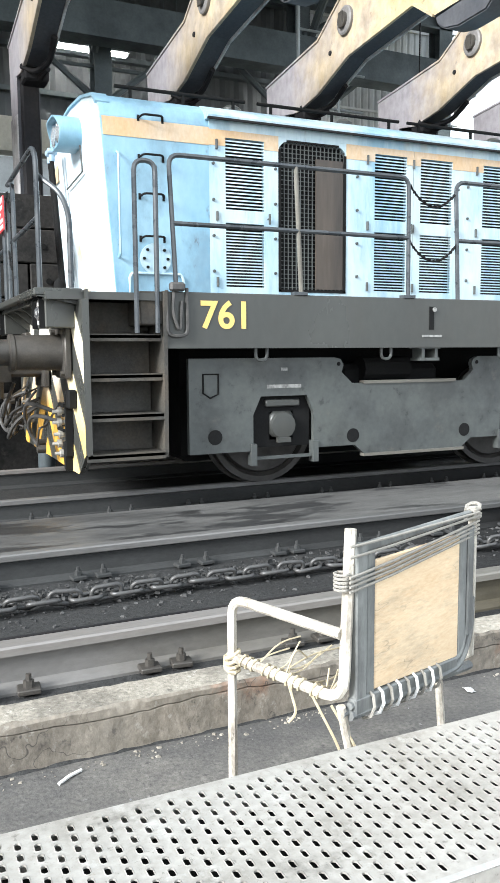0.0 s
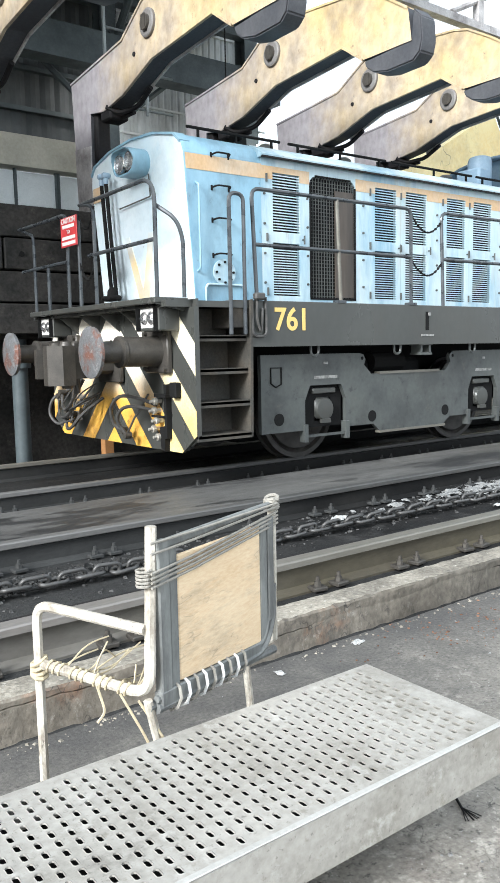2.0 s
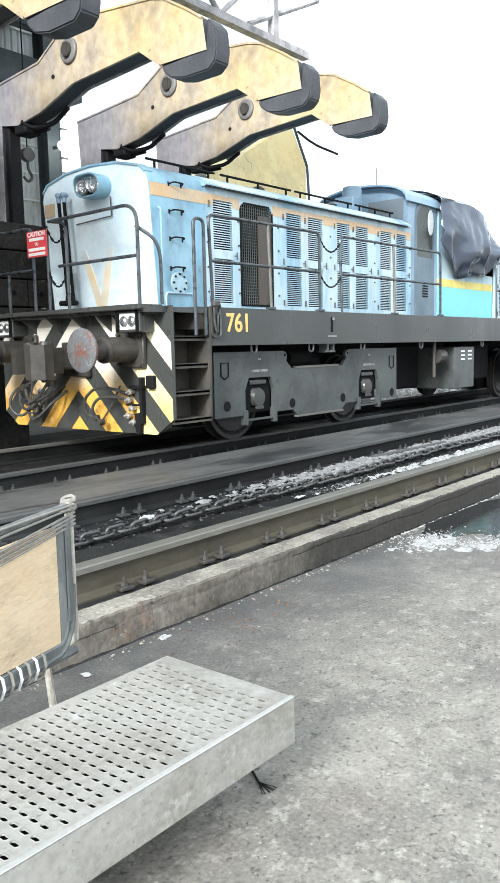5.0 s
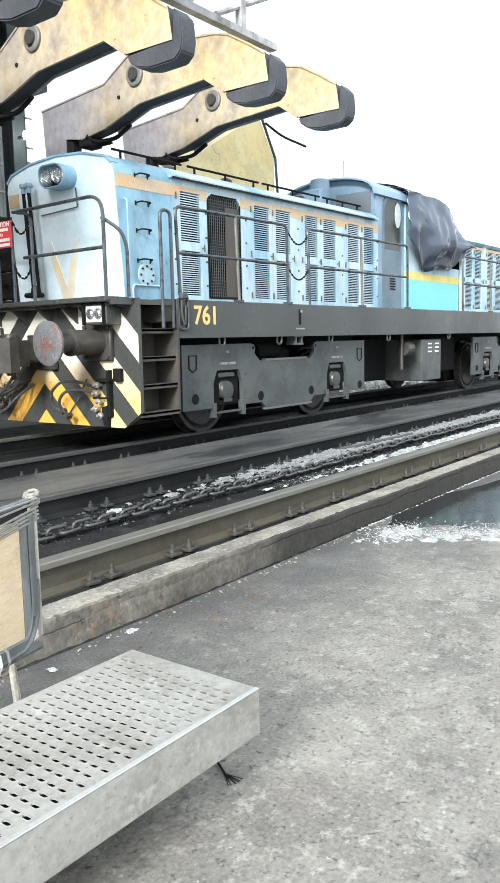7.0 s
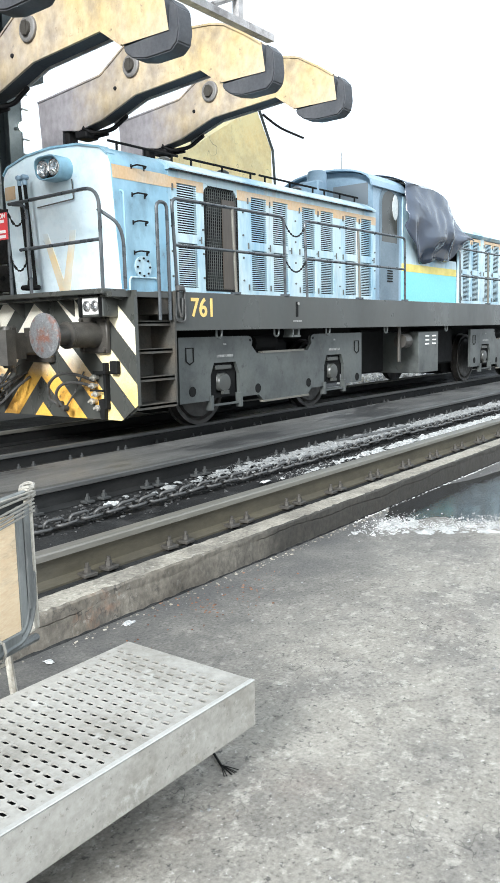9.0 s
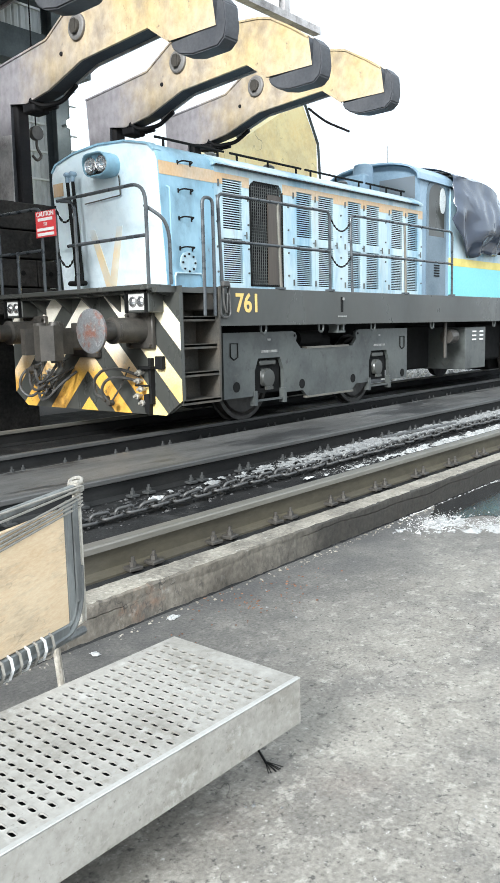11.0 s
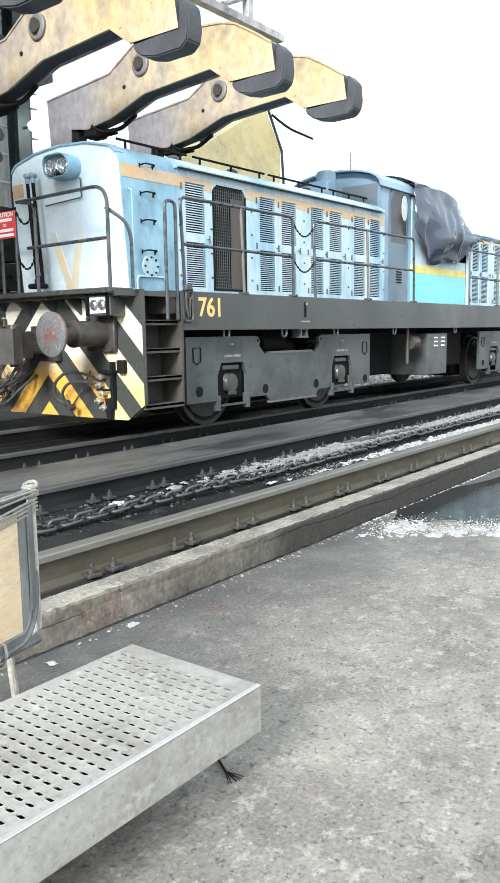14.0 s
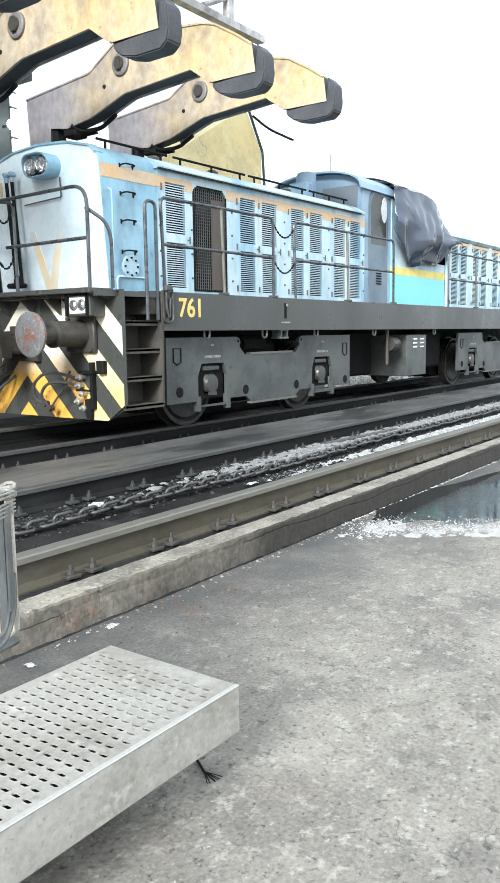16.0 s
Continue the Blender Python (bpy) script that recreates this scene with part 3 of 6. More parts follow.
# white grains whiten the ground along the puddle's near edge
stones("white_pile", 7000, pile_spot, lambda: 0.0015 + 0.005 * rng.random() ** 4, POWDER, "white grains spread beside the puddle", "powder")
def drift():
    """Low ragged white mound that thins out into the floor."""
    bm = BM()
    nx, ny, d = 90, 75, 0.022
    def h(x, y):
        u = (x - 4.95) / 1.15
        off = (y - (2.85 - 1.35 * u)) / (0.06 + 0.15 * max(0, u))
        core = math.exp(-0.5 * off * off) if u > 0 else 0
        nz = noise.fractal(Vector((x * 11, y * 11, 0)), 0.7, 2.1, 6) * 0.020 + noise.noise(Vector((x * 2.6, y * 2.6, 4))) * 0.012
        heap = math.exp(-0.5 * (((x - 5.42) / 0.17) ** 2 + ((y - 2.62) / 0.10) ** 2))
        return -0.011 + 0.020 * core * min(1, 3 * max(u, 0)) + 0.026 * heap + nz * (0.35 + 1.4 * core + 1.3 * heap)
    g = [[bm.verts.new((4.9 + i * d, 1.35 + j * d, h(4.9 + i * d, 1.35 + j * d))) for j in range(ny + 1)] for i in range(nx + 1)]
    for i in range(nx):
        for j in range(ny):
            q = (g[i][j], g[i + 1][j], g[i + 1][j + 1], g[i][j + 1])
            if max(v.co.z for v in q) > 0.0:
                bm.faces.new(q)
    bmesh.ops.delete(bm, geom=[v for v in bm.verts if not v.link_faces], context="VERTS")
    tagged(part("powder_drift", bm, POWDER, smooth=True), "low ragged white drift beside the puddle", "powder", kind="stuff")


drift()


def foot_strip():
    """Thin dark strip in the angle between floor and kerb."""
    bm = BM()
    prev = None
    x = -3.0
    while x < 12:
        w = 0.002 + 0.009 * rng.random() ** 2
        cur = [bm.verts.new(p) for p in ((x, 2.945 - w, 0.0), (x, 2.945 - 0.3 * w, 0.004 + 0.2 * w), (x, 2.953, 0.006 + 0.5 * w))]
        if prev:
            for k in range(2):
                bm.faces.new((prev[k], cur[k], cur[k + 1], prev[k + 1]))
        prev = cur
        x += rng.uniform(0.03, 0.06)
    tagged(part("packed_dirt", bm, SOOT), "thin dark strip along the foot of the kerb", "dirt", kind="stuff")


foot_strip()


def bed_drift(y0, y1, xa, material, label, seed):
    """Ragged powder lying in the track bed, denser farther along."""
    verts, faces, keep = [], [], {}
    d = 0.02
    nx, ny = int((17 - xa) / d), int((y1 - y0) / d) + 1
    def h(i, j):
        x, y = xa + i * d, y0 + j * d
        v = (y - (y0 + y1) / 2) / (y1 - y0)
        dens = min(1.0, (x - xa) / 3.5)
        return -0.016 + 0.024 * dens - 0.05 * v * v + 0.022 * noise.fractal(Vector((x * 6, y * 12, seed)), 0.6, 2.1, 6)
    for i in range(nx):
        for j in range(ny):
            c = [(i, j), (i + 1, j), (i + 1, j + 1), (i, j + 1)]
            if max(h(*p) for p in c) > 0:
                for p in c:
                    if p not in keep:
                        keep[p] = len(verts)
                        verts.append((xa + p[0] * d, y0 + p[1] * d, 0.201 + h(*p)))
                faces.append([keep[p] for p in c])
    me = bpy.data.meshes.new("powder_layer")
    me.from_pydata(verts, [], faces)
    me.materials.append(material)
    tagged(new("powder_layer", me), label, "powder", kind="stuff")


bed_drift(3.79, 4.01, 5.2, POWDER, "white powder spilled in front of the haulage chain", 1)
bed_drift(4.27, 4.74, 4.0, POWDERGREY, "greyish powder and grit behind the haulage chain", 2)
stones("lime_crust", 320, lambda: (rng.uniform(5.3, 10), rng.gauss(2.925, 0.006), 0.005), lambda: 0.003 + 0.006 * rng.random() ** 2, POWDER, "white crust along the foot of the kerb", "powder")
stones("floor_crumbs", 620, lambda: (rng.uniform(0.5, 8), rng.uniform(-0.5, 2.92), 0.002), lambda: 0.0015 + 0.0065 * rng.random() ** 4, POWDERGREY, "scattered crumbs on the yard floor", "crumbs")
stones("far_white_heap", 900, lambda: (rng.gauss(rng.choice((19.9, 21.6)), 0.6), rng.gauss(10.45, 0.22), 0.03 + 0.22 * rng.random() ** 2), lambda: 0.02 + 0.05 * rng.random(), POWDER, "white powder heaps beyond the far rail", "powder")


def puddle():
    bm = BM()
    pts = []
    for k in range(40):
        a = 2 * math.pi * k / 40
        r = 1 + 0.12 * math.sin(3 * a + 1) + 0.07 * math.sin(7 * a)
        pts.append(bm.verts.new((7.40 + 1.95 * math.cos(a) * r, 2.30 + 0.60 * math.sin(a) * r - 0.25 * math.cos(a), 0.003)))
    bm.faces.new(pts)
    ext = bmesh.ops.extrude_face_region(bm, geom=bm.faces[:])
    bmesh.ops.translate(bm, verts=[v for v in ext["geom"] if isinstance(v, bmesh.types.BMVert)], vec=(0, 0, 0.003))
    tagged(part("puddle", bm, PUDDLE), "shallow puddle of rainwater on the concrete", "puddle", kind="structure")


puddle()


def scrap(at, s, turn, label):
    bm = BM()
    n = 5
    g = [[bm.verts.new(((i / n - 0.5) * s * 1.6, (j / n - 0.5) * s, rng.uniform(0.003, 0.25) * s)) for j in range(n + 1)] for i in range(n + 1)]
    for i in range(n):
        for j in range(n):
            bm.faces.new((g[i][j], g[i + 1][j], g[i + 1][j + 1], g[i][j + 1]))
    ob = part("paper_scrap", bm, POWDER)
    sol = ob.modifiers.new("thick", "SOLIDIFY")
    sol.thickness = 0.002
    ob.matrix_world = pose(*at, 0, 0, turn)
    tagged(ob, label, "litter", "paper scraps")


scrap((2.78, 2.86, 0.0), 0.048, 20, "crumpled white paper scrap on the floor by the kerb")
scrap((2.214, 2.81, 0.0), 0.036, 80, "crumpled white paper scrap on the floor by the kerb")
scrap((4.016, 4.29, 0.235), 0.095, 30, "white crumpled paper lying on the chain")
stick = BM()
tube(stick, [(0.396, 2.809, 0.007), (0.44, 2.842, 0.009), (0.488, 2.868, 0.007)], 0.0065, 6)
tagged(part("pale_stick", stick, WHITE), "short pale stick lying on the floor by the kerb", "stick")
RUSTFLAKE = mat("rust_flakes", (0.17, 0.085, 0.05), 0.9, second=(0.11, 0.06, 0.038), scale=20, amount=0.7, bump=0.2, island=0.4)
stones("rust_flakes", 130, lambda: (rng.gauss(3.35, 0.32), min(2.93, rng.gauss(2.72, 0.13)), 0.002), lambda: 0.002 + 0.006 * rng.random() ** 2, RUSTFLAKE, "scattered rust flakes at the foot of the kerb", "rust flakes")
stones("kerb_crumbs", 420, lambda: (rng.uniform(-0.3, 6.5), 2.925 - abs(rng.gauss(0, 0.035)), 0.002), lambda: 0.002 + 0.008 * rng.random() ** 3, KERBTOP, "crumbs of concrete fallen from the kerb", "rubble")


def twig():
    bm = BM()
    tube(bm, [(2.06, 1.72, 0.007), (2.02, 1.65, 0.010), (1.98, 1.585, 0.006)], 0.0045, 6)
    for k in range(7):
        a = -2.25 + 0.14 * k + rng.uniform(-0.06, 0.06)
        tube(bm, [(1.985, 1.592, 0.006), (1.985 + 0.07 * math.cos(a), 1.592 + 0.07 * math.sin(a), 0.003)], 0.0016, 5)
    tagged(part("brush_stub", bm, BLACK), "frayed dark twig brush lying under the bench", "brush")


twig()


def crack(name, pts, w=0.006):
    bm = BM()
    prev = None
    for a, b in zip(pts, pts[1:]):
        n = 14
        for k in range(n + 1):
            u = k / n
            x, y = a[0] + (b[0] - a[0]) * u, a[1] + (b[1] - a[1]) * u
            ww = w * rng.uniform(0.4, 1.3)
            x, y = x + rng.uniform(-0.008, 0.008), y + rng.uniform(-0.008, 0.008)
            cur = (bm.verts.new((x, y - ww, 0.0012)), bm.verts.new((x, y + ww, 0.0012)))
            if prev:
                bm.faces.new((prev[0], cur[0], cur[1], prev[1]))
            prev = cur
    tagged(part(name, bm, SOOT), "dirt-filled crack in the concrete floor", "crack", kind="structure")


crack("crack", [(3.78, 2.2), (3.70, 1.84), (3.60, 1.50), (3.53, 1.15), (3.42, 0.7)], 0.003)

# ---- bench of perforated plank ----
def bench():
    th = thing("perforated_bench", (1.0, 1.64, 0), "galvanised perforated steel plank bench, scuffed and dusty", "bench")
    x0, x1, y0, y1, zt = -0.62, 1.90, 1.37, 1.94, 0.41
    bm = BM()
    nx, ny = 60, 12                     # slots stand crosswise, every other row set off by half a step
    dx, dy = (x1 - 0.06 - x0) / nx, (y1 - y0 - 0.05) / (ny + 0.5)
    top, ya, yb = zt, y0 + 0.025, y1 - 0.025

    def flat(*pts):
        bm.faces.new([bm.verts.new((*p, top)) for p in pts])

    slot = [(math.cos(a) * 0.0078, math.sin(a) * 0.0078 + (0.0068 if math.sin(a) > 0 else -0.0068)) for a in [math.pi / 8 + k * math.pi / 4 for k in range(8)]]
    edge = [(1, 0.42), (0.42, 1), (-0.42, 1), (-1, 0.42), (-1, -0.42), (-0.42, -1), (0.42, -1), (1, -0.42)]
    for i in range(nx):
        ax = x0 + i * dx
        off = dy / 2 if i % 2 else 0.0
        c0, c1 = ya + off, ya + off + ny * dy
        if off:
            flat((ax, ya), (ax + dx, ya), (ax + dx, c0), (ax, c0))
        if c1 < yb - 0.001:
            flat((ax, c1), (ax + dx, c1), (ax + dx, yb), (ax, yb))
        for j in range(ny):
            cx, cy = ax + dx / 2, c0 + (j + 0.5) * dy
            cell = [bm.verts.new((cx + ex * dx / 2, cy + ey * dy / 2, top)) for ex, ey in edge]
            corner = [bm.verts.new((cx + ex * dx / 2, cy + ey * dy / 2, top)) for ex, ey in ((1, 1), (-1, 1), (-1, -1), (1, -1))]
            rim = [bm.verts.new((cx + px * 1.35, cy + py * 1.2, top + 0.0002)) for px, py in slot]
            hi = [bm.verts.new((cx + px, cy + py, top + 0.0012)) for px, py in slot]
            lo = [bm.verts.new((cx + px, cy + py, top - 0.004)) for px, py in slot]
            for k in range(8):
                q = (k + 1) % 8
                bm.faces.new((cell[k], cell[q], rim[q], rim[k]))
                bm.faces.new((rim[k], rim[q], hi[q], hi[k]))
                bm.faces.new((hi[k], hi[q], lo[q], lo[k]))
            for k, c in ((0, 0), (2, 1), (4, 2), (6, 3)):
                bm.faces.new((cell[k], corner[c], cell[k + 1]))
    flat((x1 - 0.06, ya), (x1 - 0.035, ya), (x1 - 0.035, yb), (x1 - 0.06, yb))
    for a, b, c, d in ((x0, x1 - 0.035, y0, y0 + 0.025), (x0, x1 - 0.035, y1 - 0.025, y1), (x1 - 0.035, x1, y0, y1)):
        bm.faces.new([bm.verts.new(p) for p in ((a, c, top), (b, c, top), (b, d, top), (a, d, top))])
    bmesh.ops.remove_doubles(bm, verts=bm.verts, dist=0.0004)
    part("perforated_top", bm, GALV, th)
    bm = BM()
    box(bm, x0, x1 - 0.002, y0 - 0.003, y0 + 0.015, 0.4105, 0.415, 0.002)
    part("edge_lip", bm, LIP, th, "bright rubbed edge")
    bm = BM()
    box(bm, x0, x1, y0, y0 + 0.006, 0.26, 0.4085, 0.002)
    part("front_flange", bm, GALV, th)
    bm = BM()
    box(bm, x0, x1, y1 - 0.006, y1, 0.26, 0.4085, 0.002)
    part("back_flange", bm, GALV, th)
    bm = BM()
    box(bm, x1 - 0.006, x1, y0 + 0.006, y1 - 0.006, 0.26, 0.4085, 0.002)
    box(bm, x1, x1 + 0.004, y0 + 0.1, y0 + 0.115, 0.31, 0.36)
    part("end_plate", bm, GALV, th, "dented end plate")
    for lx in (-0.4, 0.55):
        for ly in (y0 + 0.06, y1 - 0.12):
            bm = BM()
            box(bm, lx, lx + 0.05, ly, ly + 0.05, 0, 0.385, 0.004)
            part("leg", bm, ARMDARK, th)
    # black sheet added below the top, cut so most slots look dark
    bm = BM()
    prism(bm, [(x0, y0 + 0.02), (x1 - 0.45, y0 + 0.02), (x1 - 0.10, y1 - 0.12), (x1 - 0.06, y1 - 0.02), (x0, y1 - 0.02)], "z", 0.30, 0.31)
    part("under_tray", bm, BLACK, th)


bench()


# ---- wired-up armchair ----
def chair():
    th = thing("armchair", (1.3, 2.2, 0), "broken tubular steel armchair mended with cord and a plywood back", "chair")
    A, B = Vector((0.915, 2.46, 0)), Vector((1.08, 2.04, 0))       # near side: front leg, back post
    C, D = Vector((1.755, 2.28, 0)), Vector((1.60, 2.70, 0))       # far side: back post, front leg
    Z = Vector((0, 0, 1))
    r = 0.0165
    bm = BM()
    tube(bm, rounded([A, A + Z * 0.71, B + Z * 0.70], 0.06), r)
    part("arm_and_front_leg", bm, TUBE, th, smooth=True)
    bm = BM()
    tube(bm, rounded([A + Z * 0.51, B + Z * 0.50 + (B - A) * 0.02, B + Z * 1.005 + Vector((0.035, 0.01, 0))], 0.07), r * 1.05)
    part("seat_rail_and_back_post", bm, TUBE, th, smooth=True)
    bm = BM()
    tube(bm, [C + Z * 0.955, C + Z * 0.44, C + Z * 0.44 + Vector((-0.05, 0.05, -0.04))], r * 0.95)
    part("back_post", bm, TUBE, th, smooth=True)
    bm = BM()
    tube(bm, [B + Z * 0.48, B + Vector((0.06, 0.02, 0.25)), B + Vector((0.1, -0.0, 0))], r * 0.9)
    part("rear_leg", bm, TUBE, th, smooth=True)
    bm = BM()
    tube(bm, [Vector((1.675, 2.36, 0.42)), Vector((1.71, 2.35, 0))], r * 0.9)
    part("rear_leg", bm, TUBE, th, smooth=True)
    bm = BM()
    tube(bm, [B + Z * 0.46, C + Z * 0.40], r)
    part("bottom_rail", bm, GREYPLASTIC, th, smooth=True)
    u = (C - B).normalized()
    w = Vector((u.y, -u.x, 0))

    def slab(name, a, b, z0, z1, z0b, z1b, t, material, off=0.0, label=""):
        bm = BM()
        p = [B + u * a + w * off + Z * z0, B + u * b + w * off + Z * z0b, B + u * b + w * off + Z * z1b, B + u * a + w * off + Z * z1]
        lo = [bm.verts.new(v) for v in p]
        hi = [bm.verts.new(v + w * t) for v in p]
        bm.faces.new(lo)
        bm.faces.new(hi[::-1])
        for i in range(4):
            bm.faces.new((lo[i], lo[(i + 1) % 4], hi[(i + 1) % 4], hi[i]))
        bmesh.ops.bevel(bm, geom=bm.edges[:], offset=0.004, segments=1, affect="EDGES")
        return part(name, bm, material, th, label)

    W = (C - B).length
    slab("plywood_panel", 0.13, W - 0.12, 0.50, 0.90, 0.47, 0.90, 0.012, PLY, 0.012, "bare pale plywood back panel")
    slab("frame_upright", 0.035, 0.085, 0.46, 0.96, 0.46, 0.96, 0.03, GREYPLASTIC)
    slab("frame_upright", 0.088, 0.128, 0.48, 0.93, 0.48, 0.93, 0.02, GREYPLASTIC, 0.005)
    slab("frame_upright", W - 0.12, W - 0.075, 0.46, 0.91, 0.45, 0.92, 0.022, GREYPLASTIC, 0.004)
    slab("frame_upright", W - 0.072, W - 0.035, 0.53, 0.90, 0.54, 0.92, 0.03, GREYPLASTIC)
    slab("frame_bottom", 0.03, W - 0.13, 0.44, 0.50, 0.425, 0.475, 0.034, GREYPLASTIC, -0.002)
    for off, r2 in ((0.0, 0.017), (0.028, 0.012)):
        bm = BM()
        tube(bm, rounded([B + u * 0.02 + w * 0.016 + Z * (0.452 + off), B + u * 0.3 + w * 0.02 + Z * (0.437 + off), B + u * (W - 0.10) + w * 0.018 + Z * (0.435 + off), B + u * (W - 0.035 - off) + w * 0.016 + Z * (0.53 + off), B + u * (W - 0.03 - off) + w * 0.014 + Z * 0.66], 0.09, 6), r2)
        part("frame_edge", bm, GREYPLASTIC, th, smooth=True)
    slab("frame_top", 0.04, W - 0.03, 0.925, 0.955, 0.945, 0.965, 0.02, GREYPLASTIC, -0.004)
    for k, z in enumerate((0.83, 0.845, 0.858, 0.872, 0.93, 0.962)):
        bm = BM()
        zb = z + 0.055 if k < 4 else 0.945 + 0.012 * (k - 4)
        tube(bm, [B + Z * z + w * 0.03, B + u * 0.2 + w * 0.034 + Z * (z + (zb - z) * 0.24), C + w * 0.025 + Z * zb], 0.0045, 6)
        part("cord", bm, ROPE, th)
    for k in range(5):
        bm = BM()
        pts = [B + Vector((0.022 * math.cos(a), 0.022 * math.sin(a), 0.835 + 0.011 * k)) for a in [i * 0.785 for i in range(8)]]
        tube(bm, pts, 0.0045, 6, closed=True)
        part("cord_wrap", bm, ROPE, th)
    for k in range(5):
        bm = BM()
        a0 = rng.uniform(0, 6)
        pts = [C + Vector((0.024 * math.cos(a + a0), 0.024 * math.sin(a + a0), 0.94 + 0.008 * k - 0.010 * math.cos(a))) for a in [i * 0.785 for i in range(8)]]
        tube(bm, pts, 0.007, 6, closed=True)
        part("cord_knot", bm, ROPE, th)
    for k in range(9):
        bm = BM()
        c = B + u * (0.1 + 0.045 * k) + w * 0.014 + Z * (0.462 - 0.0022 * k)
        pts = [c + w * (0.034 * math.cos(a)) + Z * (0.043 * math.sin(a)) + u * 0.008 * math.sin(a) for a in [i * 0.785 for i in range(8)]]
        tube(bm, pts, 0.0055, 6, closed=True)
        part("lacing_loop", bm, WHITE if k % 2 else ROPE, th)
    for k in range(4):
        bm = BM()
        a0 = 0.7 * k
        pts = [A + Vector((0.024 * math.cos(a), 0.024 * math.sin(a), 0.475 + 0.014 * k + 0.012 * math.sin(a + a0))) for a in [i * 0.785 for i in range(8)]]
        tube(bm, pts, 0.008, 6, closed=True)
        part("cord_knot", bm, STRAW, th)
    for k in range(16):
        bm = BM()
        s = A.lerp(B, rng.uniform(0.15, 0.95)) + Z * 0.51
        e = s + u * rng.uniform(0.02, 0.3) + Vector((rng.uniform(-0.06, 0.06), rng.uniform(-0.05, 0.05), rng.uniform(-0.06, 0.07)))
        mid = (s + e) / 2 + Vector((0, 0, rng.uniform(-0.05, 0.07)))
        tube(bm, rounded([s, mid, e], 0.05), 0.0028, 5)
        part("string", bm, STRAW, th)
    for s, e in (((1.0, 2.22, 0.50), (0.99, 2.2, 0.38)), ((1.03, 2.12, 0.49), (1.12, 2.06, 0.24)), ((1.06, 2.06, 0.48), (1.16, 2.04, 0.27))):
        bm = BM()
        s, e = Vector(s), Vector(e)
        tube(bm, rounded([s, s.lerp(e, 0.5) + Vector((0.02, -0.02, -0.03)), e], 0.05), 0.0045, 5)
        part("hanging_string", bm, STRAW, th)
    for k in range(14):
        bm = BM()
        c = A.lerp(B, 0.12 + 0.055 * k) + Z * (0.51 - 0.0006 * k)
        ax = (B - A).normalized()
        side = Vector((ax.y, -ax.x, 0))
        if k % 4 == 3:
            bm.free()
            continue
        pts = [c + side * (0.0195 * math.cos(a)) + Z * (0.0195 * math.sin(a)) + ax * 0.006 * math.sin(a) for a in [i * 0.785 for i in range(8)]]
        tube(bm, pts, 0.0045, 5, closed=True)
        part("cord_wrap", bm, STRAW, th)


chair()

# ---- locomotive (built where it comes to rest, then keyed along the track) ----
CL, NEAR, FAR = 7.33, 5.83, 8.83
LOCO = (5.86, CL, 0.36)
LOCO_X = [(0, -4.664), (0.5, -4.05), (1, -3.409), (1.5, -2.745), (2, -2.1), (2.5, -1.467), (3, -0.832), (3.5, -0.266), (4, -0.05), (4.5, -0.006), (5, 0.0), (16, 0.0)]
loco = thing("locomotive", LOCO, "light blue diesel shunting locomotive with striped pilot and dark underframe", "locomotive")
WHEELS = []


def cut(poly, a, b, c):
    """The piece of a convex outline where a*x + b*y <= c."""
    out = []
    for i, p in enumerate(poly):
        q = poly[(i + 1) % len(poly)]
        dp, dq = a * p[0] + b * p[1] - c, a * q[0] + b * q[1] - c
        if dp <= 0:
            out.append(p)
        if dp * dq < 0:
            t = dp / (dp - dq)
            out.append((p[0] + t * (q[0] - p[0]), p[1] + t * (q[1] - p[1])))
    return out


